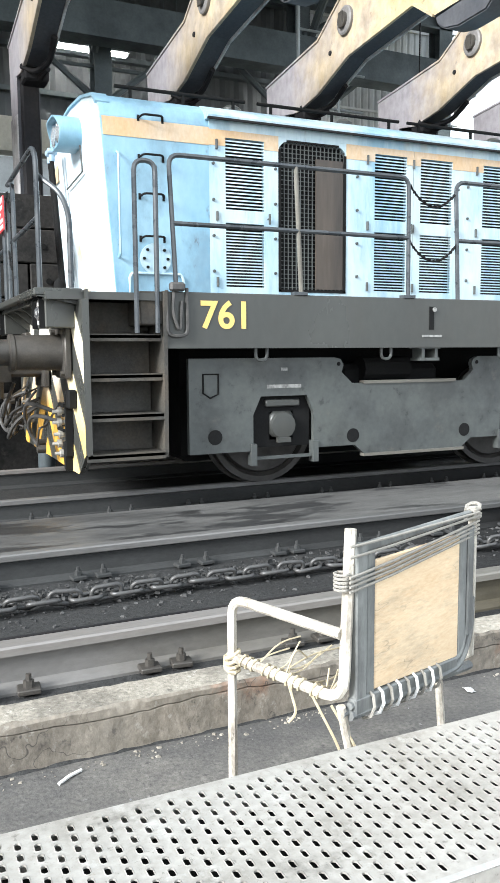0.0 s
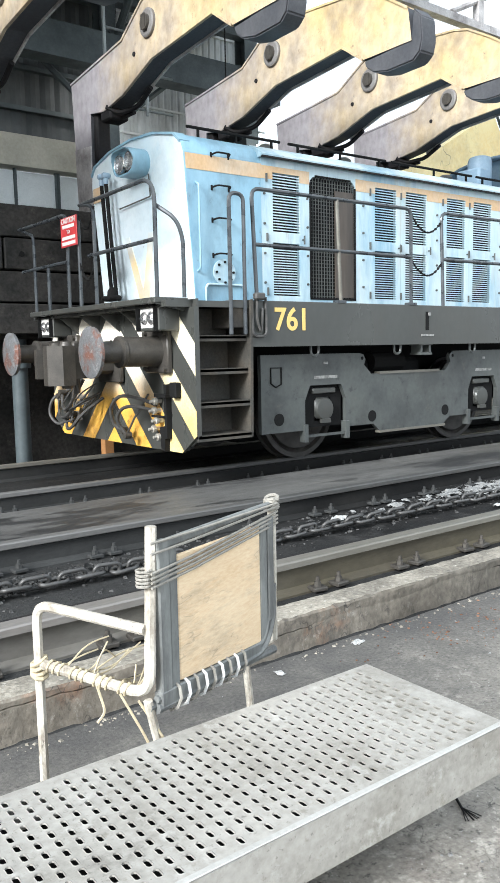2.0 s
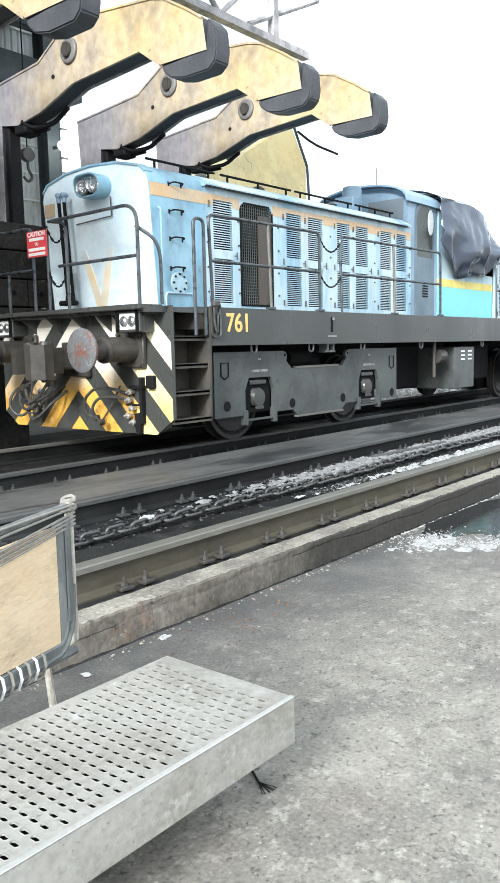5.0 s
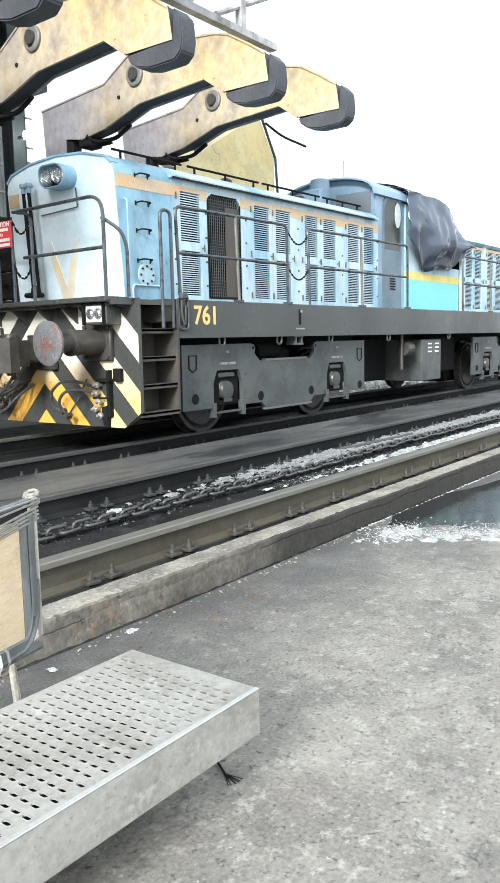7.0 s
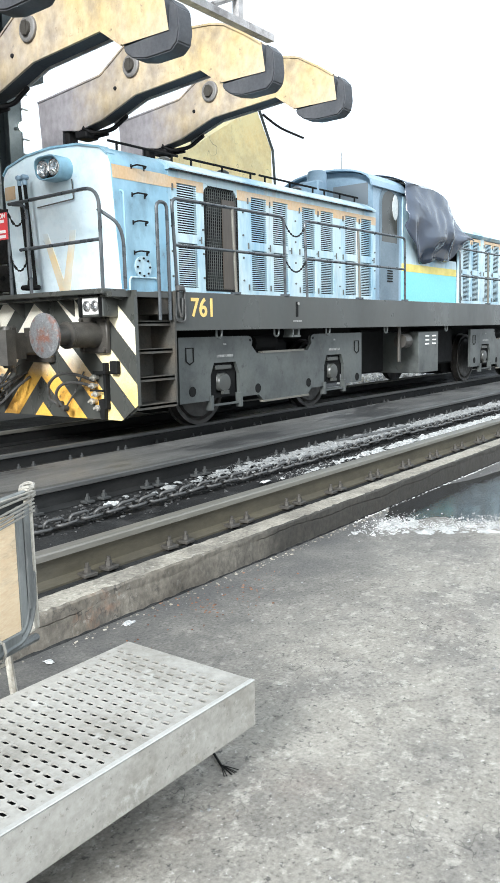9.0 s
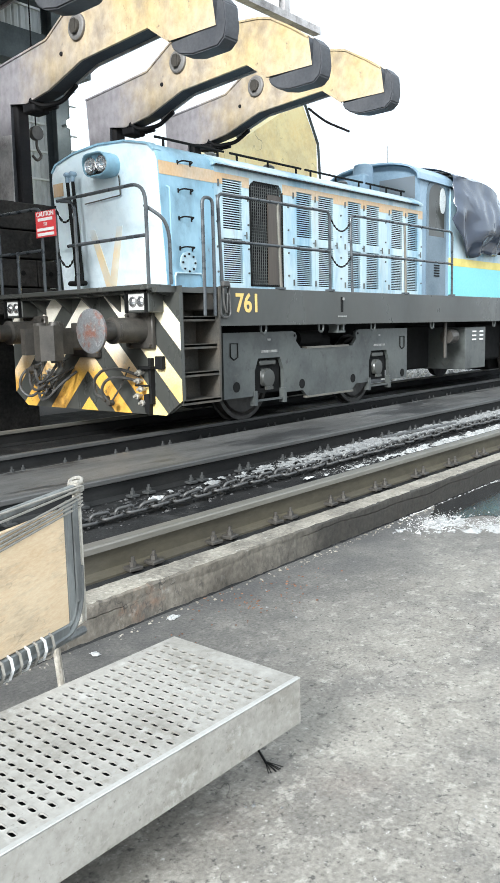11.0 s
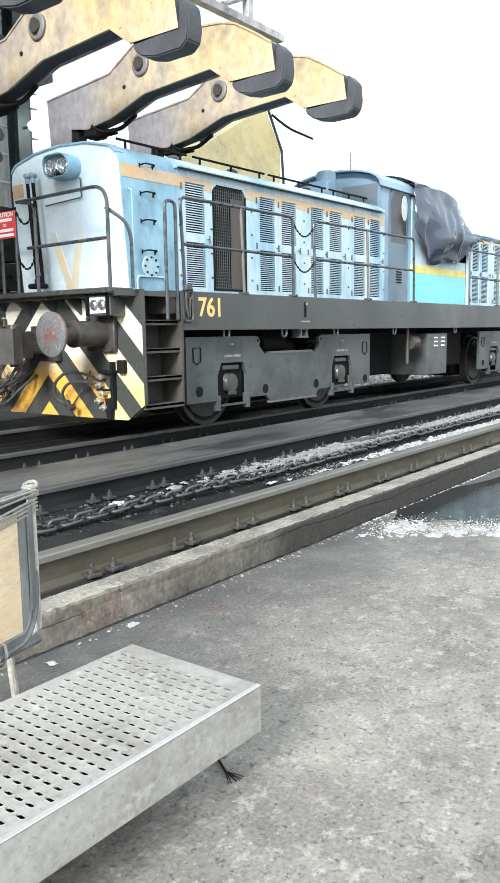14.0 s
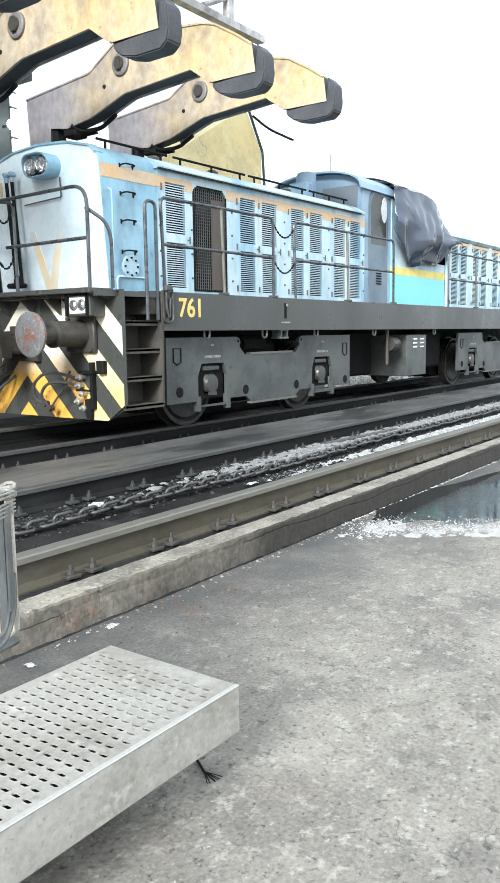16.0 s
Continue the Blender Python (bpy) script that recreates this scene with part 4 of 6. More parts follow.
def underframe():
    for y0, y1 in ((NEAR, NEAR + 0.05), (FAR - 0.05, FAR)):
        bm = BM()
        box(bm, 6.48, 22.0, y0, y1, 1.555, 1.97, 0.006)
        box(bm, 6.48, 22.0, y0 - 0.012, y1, 1.545, 1.575)
        sill = part("side_sill", bm, DARK, loco)
        yf = y0 - 0.006 if y0 < CL else y1
        bm = BM()
        box(bm, 8.915, 8.965, yf, yf + 0.006, 1.70, 1.90)
        part("sill_slot", bm, BLACK, sill)
        bm = BM()
        lathe(bm, [(0, 0.02), (-0.012, 0.02)], (8.965, yf, 1.875), "y", 10)
        part("slot_pin", bm, GREYMARK, sill)
        bm = BM()
        box(bm, 8.84, 9.05, yf, yf + 0.005, 1.635, 1.655)
        part("worn_marking", bm, GREYMARK, sill)
    bm = BM()
    box(bm, 5.62, 22.2, NEAR + 0.05, FAR - 0.05, 1.90, 1.955)
    part("deck_plate", bm, DARK, loco)
    bm = BM()
    box(bm, 6.9, 22, 6.7, 7.96, 1.2, 1.9)
    part("main_frame", bm, BLACK, loco)
    for x in (7.30, 8.49, 9.78, 11.585, 14.02):
        bm = BM()
        tube(bm, rounded([(x - 0.05, NEAR + 0.03, 1.56), (x - 0.05, NEAR + 0.03, 1.45), (x + 0.05, NEAR + 0.03, 1.45), (x + 0.05, NEAR + 0.03, 1.56)], 0.05), 0.014, 6)
        part("lifting_hook", bm, BOGIE, loco, smooth=True)
    bm = BM()
    box(bm, 8.83, 9.06, NEAR + 0.02, NEAR + 0.16, 1.535, 1.56)
    box(bm, 8.86, 8.89, NEAR + 0.02, NEAR + 0.16, 1.45, 1.535)
    box(bm, 9.0, 9.03, NEAR + 0.02, NEAR + 0.16, 1.45, 1.535)
    box(bm, 8.84, 9.05, NEAR + 0.02, NEAR + 0.16, 1.43, 1.455)
    part("jacking_pad", bm, BOGIE, loco)
    letters("761", 0.30, pose(6.985, NEAR - 0.004, 1.79, 90, 0, 0) @ Matrix.Diagonal((0.98, 0.98, 1, 1)), CREAM, loco, "cream-yellow stencilled fleet numerals")
    bm = BM()
    box(bm, 11.9, 12.75, 6.5, 8.2, 0.75, 1.5, 0.03)
    part("air_tank", bm, BLACK, loco)
    bm = BM()
    lathe(bm, [(0, 0.12), (0.25, 0.12)], (12.35, 5.98, 1.3), "x", 12)
    rod(bm, (12.3, 5.98, 1.55), (12.3, 5.98, 0.95), 0.03)
    part("air_valve", bm, IRON, loco)
    bm = BM()
    box(bm, 12.92, 13.76, 5.9, 6.9, 0.72, 1.45, 0.01)
    bb = part("battery_box", bm, BOGIE, loco)
    for k in range(3):
        for c in (13.2, 13.5):
            bm = BM()
            box(bm, c, c + 0.13, 5.885, 5.9, 1.22 + 0.07 * k, 1.245 + 0.07 * k)
            part("vent_slit", bm, WHITE, bb)
    bm = BM()
    box(bm, 14.2, 15.4, 6.3, 8.3, 0.8, 1.5, 0.04)
    part("fuel_tank", bm, BLACK, loco)


def bogie(x0, hide=False):
    """Side frame of one four-wheel bogie, its left end at x0."""
    s = x0 - 6.73
    out = [(6.73, 1.465), (6.73, 0.70), (7.29, 0.70), (7.29, 1.0), (7.36, 1.15), (7.79, 1.15), (7.86, 1.0), (7.86, 0.70), (8.27, 0.70), (8.38, 0.61), (9.43, 0.61), (9.55, 0.70), (9.90, 0.70), (9.90, 1.0), (9.97, 1.15), (10.40, 1.15), (10.47, 1.0), (10.47, 0.70), (11.03, 0.70), (11.03, 1.465), (9.62, 1.465), (9.56, 1.44), (9.54, 1.40), (9.56, 1.34), (9.46, 1.24), (8.24, 1.24), (8.13, 1.34), (8.15, 1.40), (8.12, 1.45), (8.06, 1.465)]
    bm = BM()
    prism(bm, [(x + s, z) for x, z in out], "y", 6.0, 6.05)
    fr = part("bogie_frame", bm, BOGIE, loco)
    bm = BM()
    box(bm, 8.36 + s, 9.46 + s, 5.985, 6.06, 0.595, 0.62)
    part("frame_lip", bm, RAILTOP, fr)
    bm = BM()
    box(bm, 8.35 + s, 9.35 + s, 5.985, 6.06, 1.235, 1.262)
    part("frame_lip", bm, RAILTOP, fr)
    # black discs paint the darkness of open holes
    for hx, hz in ((6.95, 0.83), (8.25, 0.785), (9.47, 0.78), (10.88, 0.78)):
        bm = BM()
        lathe(bm, [(0, 0.062), (-0.004, 0.062)], (hx + s, 6.0, hz), "y", 16)
        part("frame_hole", bm, BLACK, fr)
    for hx in (8.10, 9.60):
        bm = BM()
        lathe(bm, [(0, 0.018), (-0.004, 0.018)], (hx + s, 6.0, 1.41), "y", 10)
        part("frame_hole", bm, BLACK, fr)
    for bx in (6.85, 10.80):
        bm = BM()
        tube(bm, [(bx + s, 5.995, 1.34), (bx + s + 0.13, 5.995, 1.34), (bx + s + 0.13, 5.995, 1.18), (bx + s + 0.06, 5.995, 1.15), (bx + s, 5.995, 1.19)], 0.008, 6, closed=True)
        part("bracket_outline", bm, BLACK, fr)
    for bx in (7.575, 10.19):
        bm = BM()
        box(bm, bx + s - 0.16, bx + s + 0.16, 5.997, 6.0, 1.215, 1.245)
        box(bm, bx + s - 0.03, bx + s + 0.03, 5.997, 6.0, 1.36, 1.385)
        part("stencil_marks", bm, GREYMARK, fr)
    for wx in (7.575, 10.185):
        # solid black block stands for the dark gap round the axle box
        bm = BM()
        box(bm, wx + s - 0.27, wx + s + 0.27, 6.06, 6.2, 0.72, 1.2)
        part("horn_gap", bm, BLACK, fr)
        bm = BM()
        box(bm, wx + s - 0.15, wx + s + 0.15, 6.06, 6.2, 0.74, 1.06, 0.04)
        box(bm, wx + s - 0.11, wx + s + 0.11, 6.03, 6.2, 0.80, 1.02, 0.03)
        box(bm, wx + s - 0.16, wx + s + 0.16, 6.02, 6.2, 1.06, 1.12, 0.01)
        lathe(bm, [(0, 0.12), (-0.025, 0.11), (-0.03, 0.05)], (wx + s, 6.03, 0.90), "y", 16)
        box(bm, wx + s - 0.06, wx + s + 0.06, 5.99, 6.03, 0.76, 0.80)
        part("axle_box", bm, DARK, fr, smooth=True)
        bm = BM()
        for e in (-0.31, 0.27):
            box(bm, wx + s + e, wx + s + e + 0.05, 5.98, 6.06, 0.58, 0.76)
        box(bm, wx + s - 0.27, wx + s + 0.27, 6.0, 6.03, 0.625, 0.65)
        part("horn_stay", bm, BOGIE, fr)
        for ya, yb in ((6.44, 6.57), (8.11, 8.24)):
            bm = BM()
            d = 1 if ya < CL else -1
            prof = [(-0.065, 0.10), (-0.065, 0.40), (-0.03, 0.42), (-0.065, 0.45), (-0.065, 0.50), (0.04, 0.50), (0.045, 0.528), (0.065, 0.525), (0.065, 0.10)]
            lathe(bm, [(u * d, r) for u, r in prof], (0, 0, 0), "y", 40)
            me_ob = part("wheel", bm, WHEEL, None, smooth=True)
            me_ob.parent = loco
            WHEELS.append((me_ob, (wx + s - LOCO[0], (ya + yb) / 2 - CL, 0.86 - LOCO[2])))
    bm = BM()
    prism(bm, [(x + s, z) for x, z in ((6.73, 1.45), (6.73, 0.72), (11.03, 0.72), (11.03, 1.45))], "y", 8.6, 8.65)
    part("bogie_frame", bm, BOGIE, loco)
    bm = BM()
    box(bm, 8.3 + s, 9.4 + s, 6.3, 8.3, 1.0, 1.4, 0.05)
    lathe(bm, [(0, 0.11), (0.5, 0.11)], (8.5 + s, 6.3, 1.36), "x", 12)
    box(bm, 6.9 + s, 10.9 + s, 6.65, 8.0, 0.55, 1.25, 0.05)
    part("bolster", bm, BLACK, loco)


def pilot():
    zt, zb = 1.90, 0.60
    out = [(NEAR - 0.02, zt), (NEAR - 0.02, 0.77), (6.06, zb), (8.6, zb), (FAR + 0.02, 0.77), (FAR + 0.02, zt)]
    bm = BM()
    prism(bm, out, "x", 5.86, 5.89)
    pl = part("pilot_plate", bm, DARK, loco)
    k, mid = 1.0, CL + 0.03
    for i in range(12):
        z0 = 0.755 + 0.595 * i
        for side in (-1, 1):
            band = cut(out, k * side, 1, z0 + k * side * mid)          # z <= z0 - k*|y-mid|
            band = cut(band, -k * side, -1, -(z0 - 0.287) - k * side * mid) if band else band
            band = cut(band, -side, 0, -side * mid) if band else band
            for lo, hi, material in ((-9, 6.36, YWARN), (6.36, 99, WSTRIPE)):
                q = cut(cut(band, 1, 0, hi), -1, 0, -lo) if len(band) > 2 else []
                if len(q) > 2:
                    area = abs(sum(p[0] * r[1] - r[0] * p[1] for p, r in zip(q, q[1:] + q[:1])))
                    if area > 0.004:
                        bm = BM()
                        prism(bm, q, "x", 5.856, 5.86)
                        part("warning_stripe", bm, material, pl)
    bm = BM()
    box(bm, 5.55, 5.9, NEAR + 0.12, FAR - 0.12, 1.93, 1.985, 0.008)
    prism(bm, [(5.55, 1.93), (5.9, 1.93), (5.9, 1.86)], "y", NEAR + 0.12, NEAR + 0.15)
    part("front_deck_lip", bm, DARK, loco)
    for y in (6.72, 7.15, 7.6, 8.1):
        bm = BM()
        prism(bm, [(5.60, 1.93), (5.86, 1.93), (5.86, 1.72)], "y", y, y + 0.025)
        part("gusset", bm, DARK, loco)
    for y in (6.21, 8.46):
        bm = BM()
        box(bm, 5.64, 5.86, y - 0.17, y + 0.17, 1.70, 1.93, 0.01)
        lb = part("marker_lamp_box", bm, DARK, loco)
        bm = BM()
        box(bm, 5.634, 5.642, y - 0.13, y + 0.13, 1.73, 1.90)
        part("reflector_plate", bm, WHITE, lb)
        bm = BM()
        for e in (-0.16, 0.145):
            box(bm, 5.60, 5.64, y + e, y + e + 0.015, 1.70, 1.93)
        box(bm, 5.60, 5.64, y - 0.16, y + 0.16, 1.915, 1.93)
        part("lamp_hood", bm, BLACK, lb)
        for e in (-0.06, 0.06):
            bm = BM()
            lathe(bm, [(0, 0.05), (-0.015, 0.048), (-0.03, 0.03)], (5.634, y + e, 1.815), "x", 16)
            part("marker_lens", bm, REFLECTOR, lb, smooth=True)
            bm = BM()
            lathe(bm, [(0, 0.058), (-0.012, 0.058)], (5.6345, y + e, 1.815), "x", 16)
            part("lens_ring", bm, BOSS, lb)
    for s in (-1, 1):
        y = CL + s * 0.95
        bm = BM()
        box(bm, 5.80, 5.856, y - 0.21, y + 0.21, 1.32, 1.72, 0.012)
        lathe(bm, [(0, 0.15), (-0.05, 0.138), (-0.36, 0.134), (-0.37, 0.142), (-0.40, 0.142), (-0.41, 0.10), (-0.64, 0.095)], (5.82, y, 1.52), "x", 24)
        bf = part("buffer", bm, IRON, loco, smooth=True)
        bm = BM()
        lathe(bm, [(0.0, 0.14), (-0.02, 0.225), (-0.05, 0.228), (-0.065, 0.19), (-0.07, 0.05)], (5.19, y, 1.52), "x", 32)
        part("buffer_head", bm, BUFFER, bf, "round rust-rubbed buffer head", smooth=True)
        for a, b in ((-0.17, 1.36), (0.17, 1.36), (-0.17, 1.68), (0.17, 1.68)):
            bm = BM()
            lathe(bm, [(0, 0.025), (-0.03, 0.025)], (5.80, y + a, b), "x", 6)
            part("bolt", bm, IRON, bf)
    bm = BM()
    box(bm, 5.50, 5.86, CL - 0.12, CL + 0.12, 1.31, 1.53, 0.03)
    box(bm, 5.80, 5.85, CL - 0.24, CL + 0.24, 1.22, 1.62, 0.01)
    prism(bm, [(5.54, CL - 0.13), (5.54, CL + 0.24), (5.36, CL + 0.27), (5.12, CL + 0.25), (5.10, CL + 0.14), (5.30, CL + 0.10), (5.36, CL - 0.02), (5.30, CL - 0.13)], "z", 1.27, 1.56)
    prism(bm, [(5.36, CL - 0.08), (5.34, CL - 0.22), (5.20, CL - 0.25), (5.08, CL - 0.16), (5.09, CL - 0.04), (5.18, CL + 0.0), (5.22, CL - 0.08)], "z", 1.21, 1.59)
    lathe(bm, [(0, 0.05), (0.05, 0.07), (0.40, 0.07), (0.45, 0.05)], (5.28, CL - 0.15, 1.18), "z", 14)
    lathe(bm, [(0, 0.05), (0.34, 0.05), (0.36, 0.075), (0.40, 0.075)], (5.33, CL + 0.18, 1.22), "z", 12)
    lathe(bm, [(-0.02, 0.03), (0.5, 0.03)], (5.46, CL + 0.02, 1.14), "z", 8)
    box(bm, 5.40, 5.50, CL - 0.05, CL + 0.09, 1.54, 1.63, 0.015)
    part("coupler", bm, IRON, loco, "brown worn knuckle coupler", smooth=True)
    hoses = [
        [(5.84, 6.45, 1.02), (5.66, 6.5, 1.10), (5.58, 6.72, 1.12), (5.6, 6.95, 0.98), (5.66, 6.98, 0.80), (5.72, 6.9, 0.76)],
        [(5.84, 6.42, 0.95), (5.68, 6.55, 1.02), (5.6, 6.72, 1.0), (5.62, 6.86, 0.86), (5.70, 6.8, 0.72)],
        [(5.84, 7.6, 1.1), (5.6, 7.72, 0.98), (5.56, 7.95, 0.82), (5.6, 8.15, 0.86), (5.66, 8.25, 1.05)],
        [(5.84, 7.55, 1.05), (5.62, 7.6, 0.9), (5.56, 7.75, 0.74), (5.6, 7.98, 0.70), (5.68, 8.1, 0.9)],
        [(5.84, 8.2, 1.15), (5.6, 8.3, 1.05), (5.56, 8.35, 0.85), (5.62, 8.2, 0.72), (5.7, 8.02, 0.86)],
        [(5.6, 7.5, 1.25), (5.52, 7.65, 1.0), (5.54, 7.9, 0.9), (5.6, 8.05, 1.1)],
    ]
    for p in hoses:
        bm = BM()
        tube(bm, rounded(p, 0.16, 5), 0.017, 8)
        part("brake_hose", bm, HOSE, loco, smooth=True)
        bm = BM()
        lathe(bm, [(0, 0.035), (0.07, 0.035)], (p[-1][0] - 0.03, p[-1][1], p[-1][2]), "x", 10)
        part("hose_coupling", bm, IRON, loco)
    hr = random.Random(11)
    for k in range(1, 9):
        yc = 6.62 if k < 2 else 7.95
        w = 0.14 if k < 2 else 0.28
        p = [(5.84, yc + hr.uniform(-w, w), hr.uniform(0.95, 1.25))]
        for j in range(3):
            p.append((5.60 + hr.uniform(-0.05, 0.12), yc + hr.uniform(-w, w), hr.uniform(0.72, 1.12)))
        bm = BM()
        tube(bm, rounded(p, 0.4, 7), hr.uniform(0.008, 0.013), 6)
        part("air_line", bm, HOSE, loco, smooth=True)
    for y, z in ((6.40, 1.06), (6.42, 0.97), (6.38, 0.88), (6.44, 0.80), (6.36, 0.73), (8.0, 1.05), (8.12, 0.98), (8.06, 0.86)):
        bm = BM()
        lathe(bm, [(0, 0.022), (-0.05, 0.022), (-0.05, 0.034), (-0.08, 0.034), (-0.08, 0.016), (-0.12, 0.014)], (5.855, y, z), "x", 10)
        part("pipe_fitting", bm, BRASS, loco)
    bm = BM()
    box(bm, 5.80, 5.856, 6.22, 6.26, 0.72, 1.22)
    box(bm, 5.78, 5.85, 6.20, 6.40, 1.10, 1.13)
    box(bm, 5.79, 5.856, 6.04, 6.15, 1.10, 1.24, 0.01)
    rod(bm, (5.79, 6.24, 0.92), (5.79, 6.46, 0.92), 0.012)
    prism(bm, [(6.25, 0.84), (6.35, 0.82), (6.33, 0.62), (6.27, 0.60)], "x", 5.80, 5.856)
    part("brake_pipe_bracket", bm, BLACK, loco)


def steps():
    bm = BM()
    prism(bm, [(5.86, 1.95), (5.86, 0.74), (6.48, 0.74), (6.48, 1.95)], "y", 6.28, 6.31)
    sw = part("step_back_plate", bm, STEPRUST, loco)
    for k in range(4):
        bm = BM()
        z = 0.735 + 0.295 * k
        box(bm, 5.87, 6.47, NEAR - 0.02 + 0.02 * k, 6.28, z, z + 0.03, 0.004)
        box(bm, 5.87, 6.47, NEAR - 0.02 + 0.02 * k, NEAR + 0.02 * k, z - 0.02, z + 0.035)
        part("step_tread", bm, STEPRUST, sw)
        bm = BM()
        box(bm, 5.89, 6.46, 6.12 + 0.02 * k, 6.14 + 0.02 * k, z + 0.03, z + 0.295)
        part("step_riser", bm, STEPRUST, sw)
    bm = BM()
    prism(bm, [(5.80, 1.97), (6.3, 1.97), (6.3, 0.72), (5.83, 0.72)], "x", 6.47, 6.50)
    box(bm, 6.30, 6.48, 5.85, 6.28, 1.72, 1.97, 0.01)
    part("step_side_plate", bm, STEPRUST, loco)
    bm = BM()
    prism(bm, [(NEAR - 0.02, 1.97), (6.28, 1.97), (6.28, 0.66), (6.02, 0.62), (NEAR - 0.02, 0.75)], "x", 5.89, 5.91)
    part("step_side_plate", bm, DARK, loco)
    bm = BM()
    box(bm, 5.9, 6.47, NEAR, 6.3, 1.90, 1.955)
    part("landing", bm, DARK, loco)


def louvre_door(x0, x1, z0, z1, y, paint, cap=None):
    """Hinged hood door with two banks of slats."""
    bm = BM()
    t = 0.045
    zm = (z0 + z1) / 2 - 0.02
    st = (x1 - x0) * 0.15
    box(bm, x0, x0 + st, y, y + t, z0, z1)
    box(bm, x1 - st, x1, y, y + t, z0, z1)
    for a, b in ((z0, z0 + 0.07), (zm - 0.05, zm + 0.05), (z1 - 0.06, z1)):
        box(bm, x0 + st, x1 - st, y, y + t, a, b)
    d = part("louvre_door", bm, paint, loco)
    for a, b in ((z0 + 0.07, zm - 0.05), (zm + 0.05, z1 - 0.06)):
        bm = BM()
        n = 21
        p = (b - a) / n
        for k in range(n):
            z = a + p * k
            vs = [bm.verts.new(v) for v in ((x0 + st, y + 0.003, z), (x1 - st, y + 0.003, z), (x1 - st, y + 0.028, z + p * 0.52), (x0 + st, y + 0.028, z + p * 0.52), (x0 + st, y + 0.003, z + p * 0.42), (x1 - st, y + 0.003, z + p * 0.42))]
            bm.faces.new((vs[0], vs[1], vs[5], vs[4]))
            bm.faces.new((vs[4], vs[5], vs[2], vs[3]))
            bm.faces.new((vs[3], vs[2], vs[1], vs[0]))
        part("louvre_slats", bm, paint, d)
    if cap:
        bm = BM()
        box(bm, x0, x1, y - 0.003, y, z1 - 0.06, z1)
        box(bm, x0, x0 + st, y - 0.003, y, 3.25, z1 - 0.06)
        box(bm, x1 - st, x1, y - 0.003, y, 3.25, z1 - 0.06)
        part("stripe_section", bm, ORANGE, d)
    for z in (z0 + 0.12, zm, z1 - 0.12):
        bm = BM()
        lathe(bm, [(-0.04, 0.012), (0.04, 0.012)], (x0 - 0.004, y - 0.006, z), "z", 8)
        part("hinge", bm, BOGIE, d)
    bm = BM()
    rod(bm, (x1 - 0.04, y, zm), (x1 - 0.04, y - 0.035, zm), 0.008, 6)
    rod(bm, (x1 - 0.04, y - 0.035, zm - 0.05), (x1 - 0.04, y - 0.035, zm + 0.04), 0.010, 6)
    part("door_latch", bm, BOGIE, d)


def hood(xa, xb, front):
    ys = 6.39
    sec = [(ys + 0.05, 1.95), (ys + 0.05, 3.44), (ys + 0.13, 3.55), (CL - 0.4, 3.66), (CL, 3.69), (CL + 0.4, 3.66), (2 * CL - ys - 0.13, 3.55), (2 * CL - ys, 3.44), (2 * CL - ys, 1.95)]
    # black core paints the dark interior behind grille and louvres
    bm = BM()
    prism(bm, sec, "x", xa + 0.1, xb)
    part("hood_core", bm, BLACK, loco)
    return ys


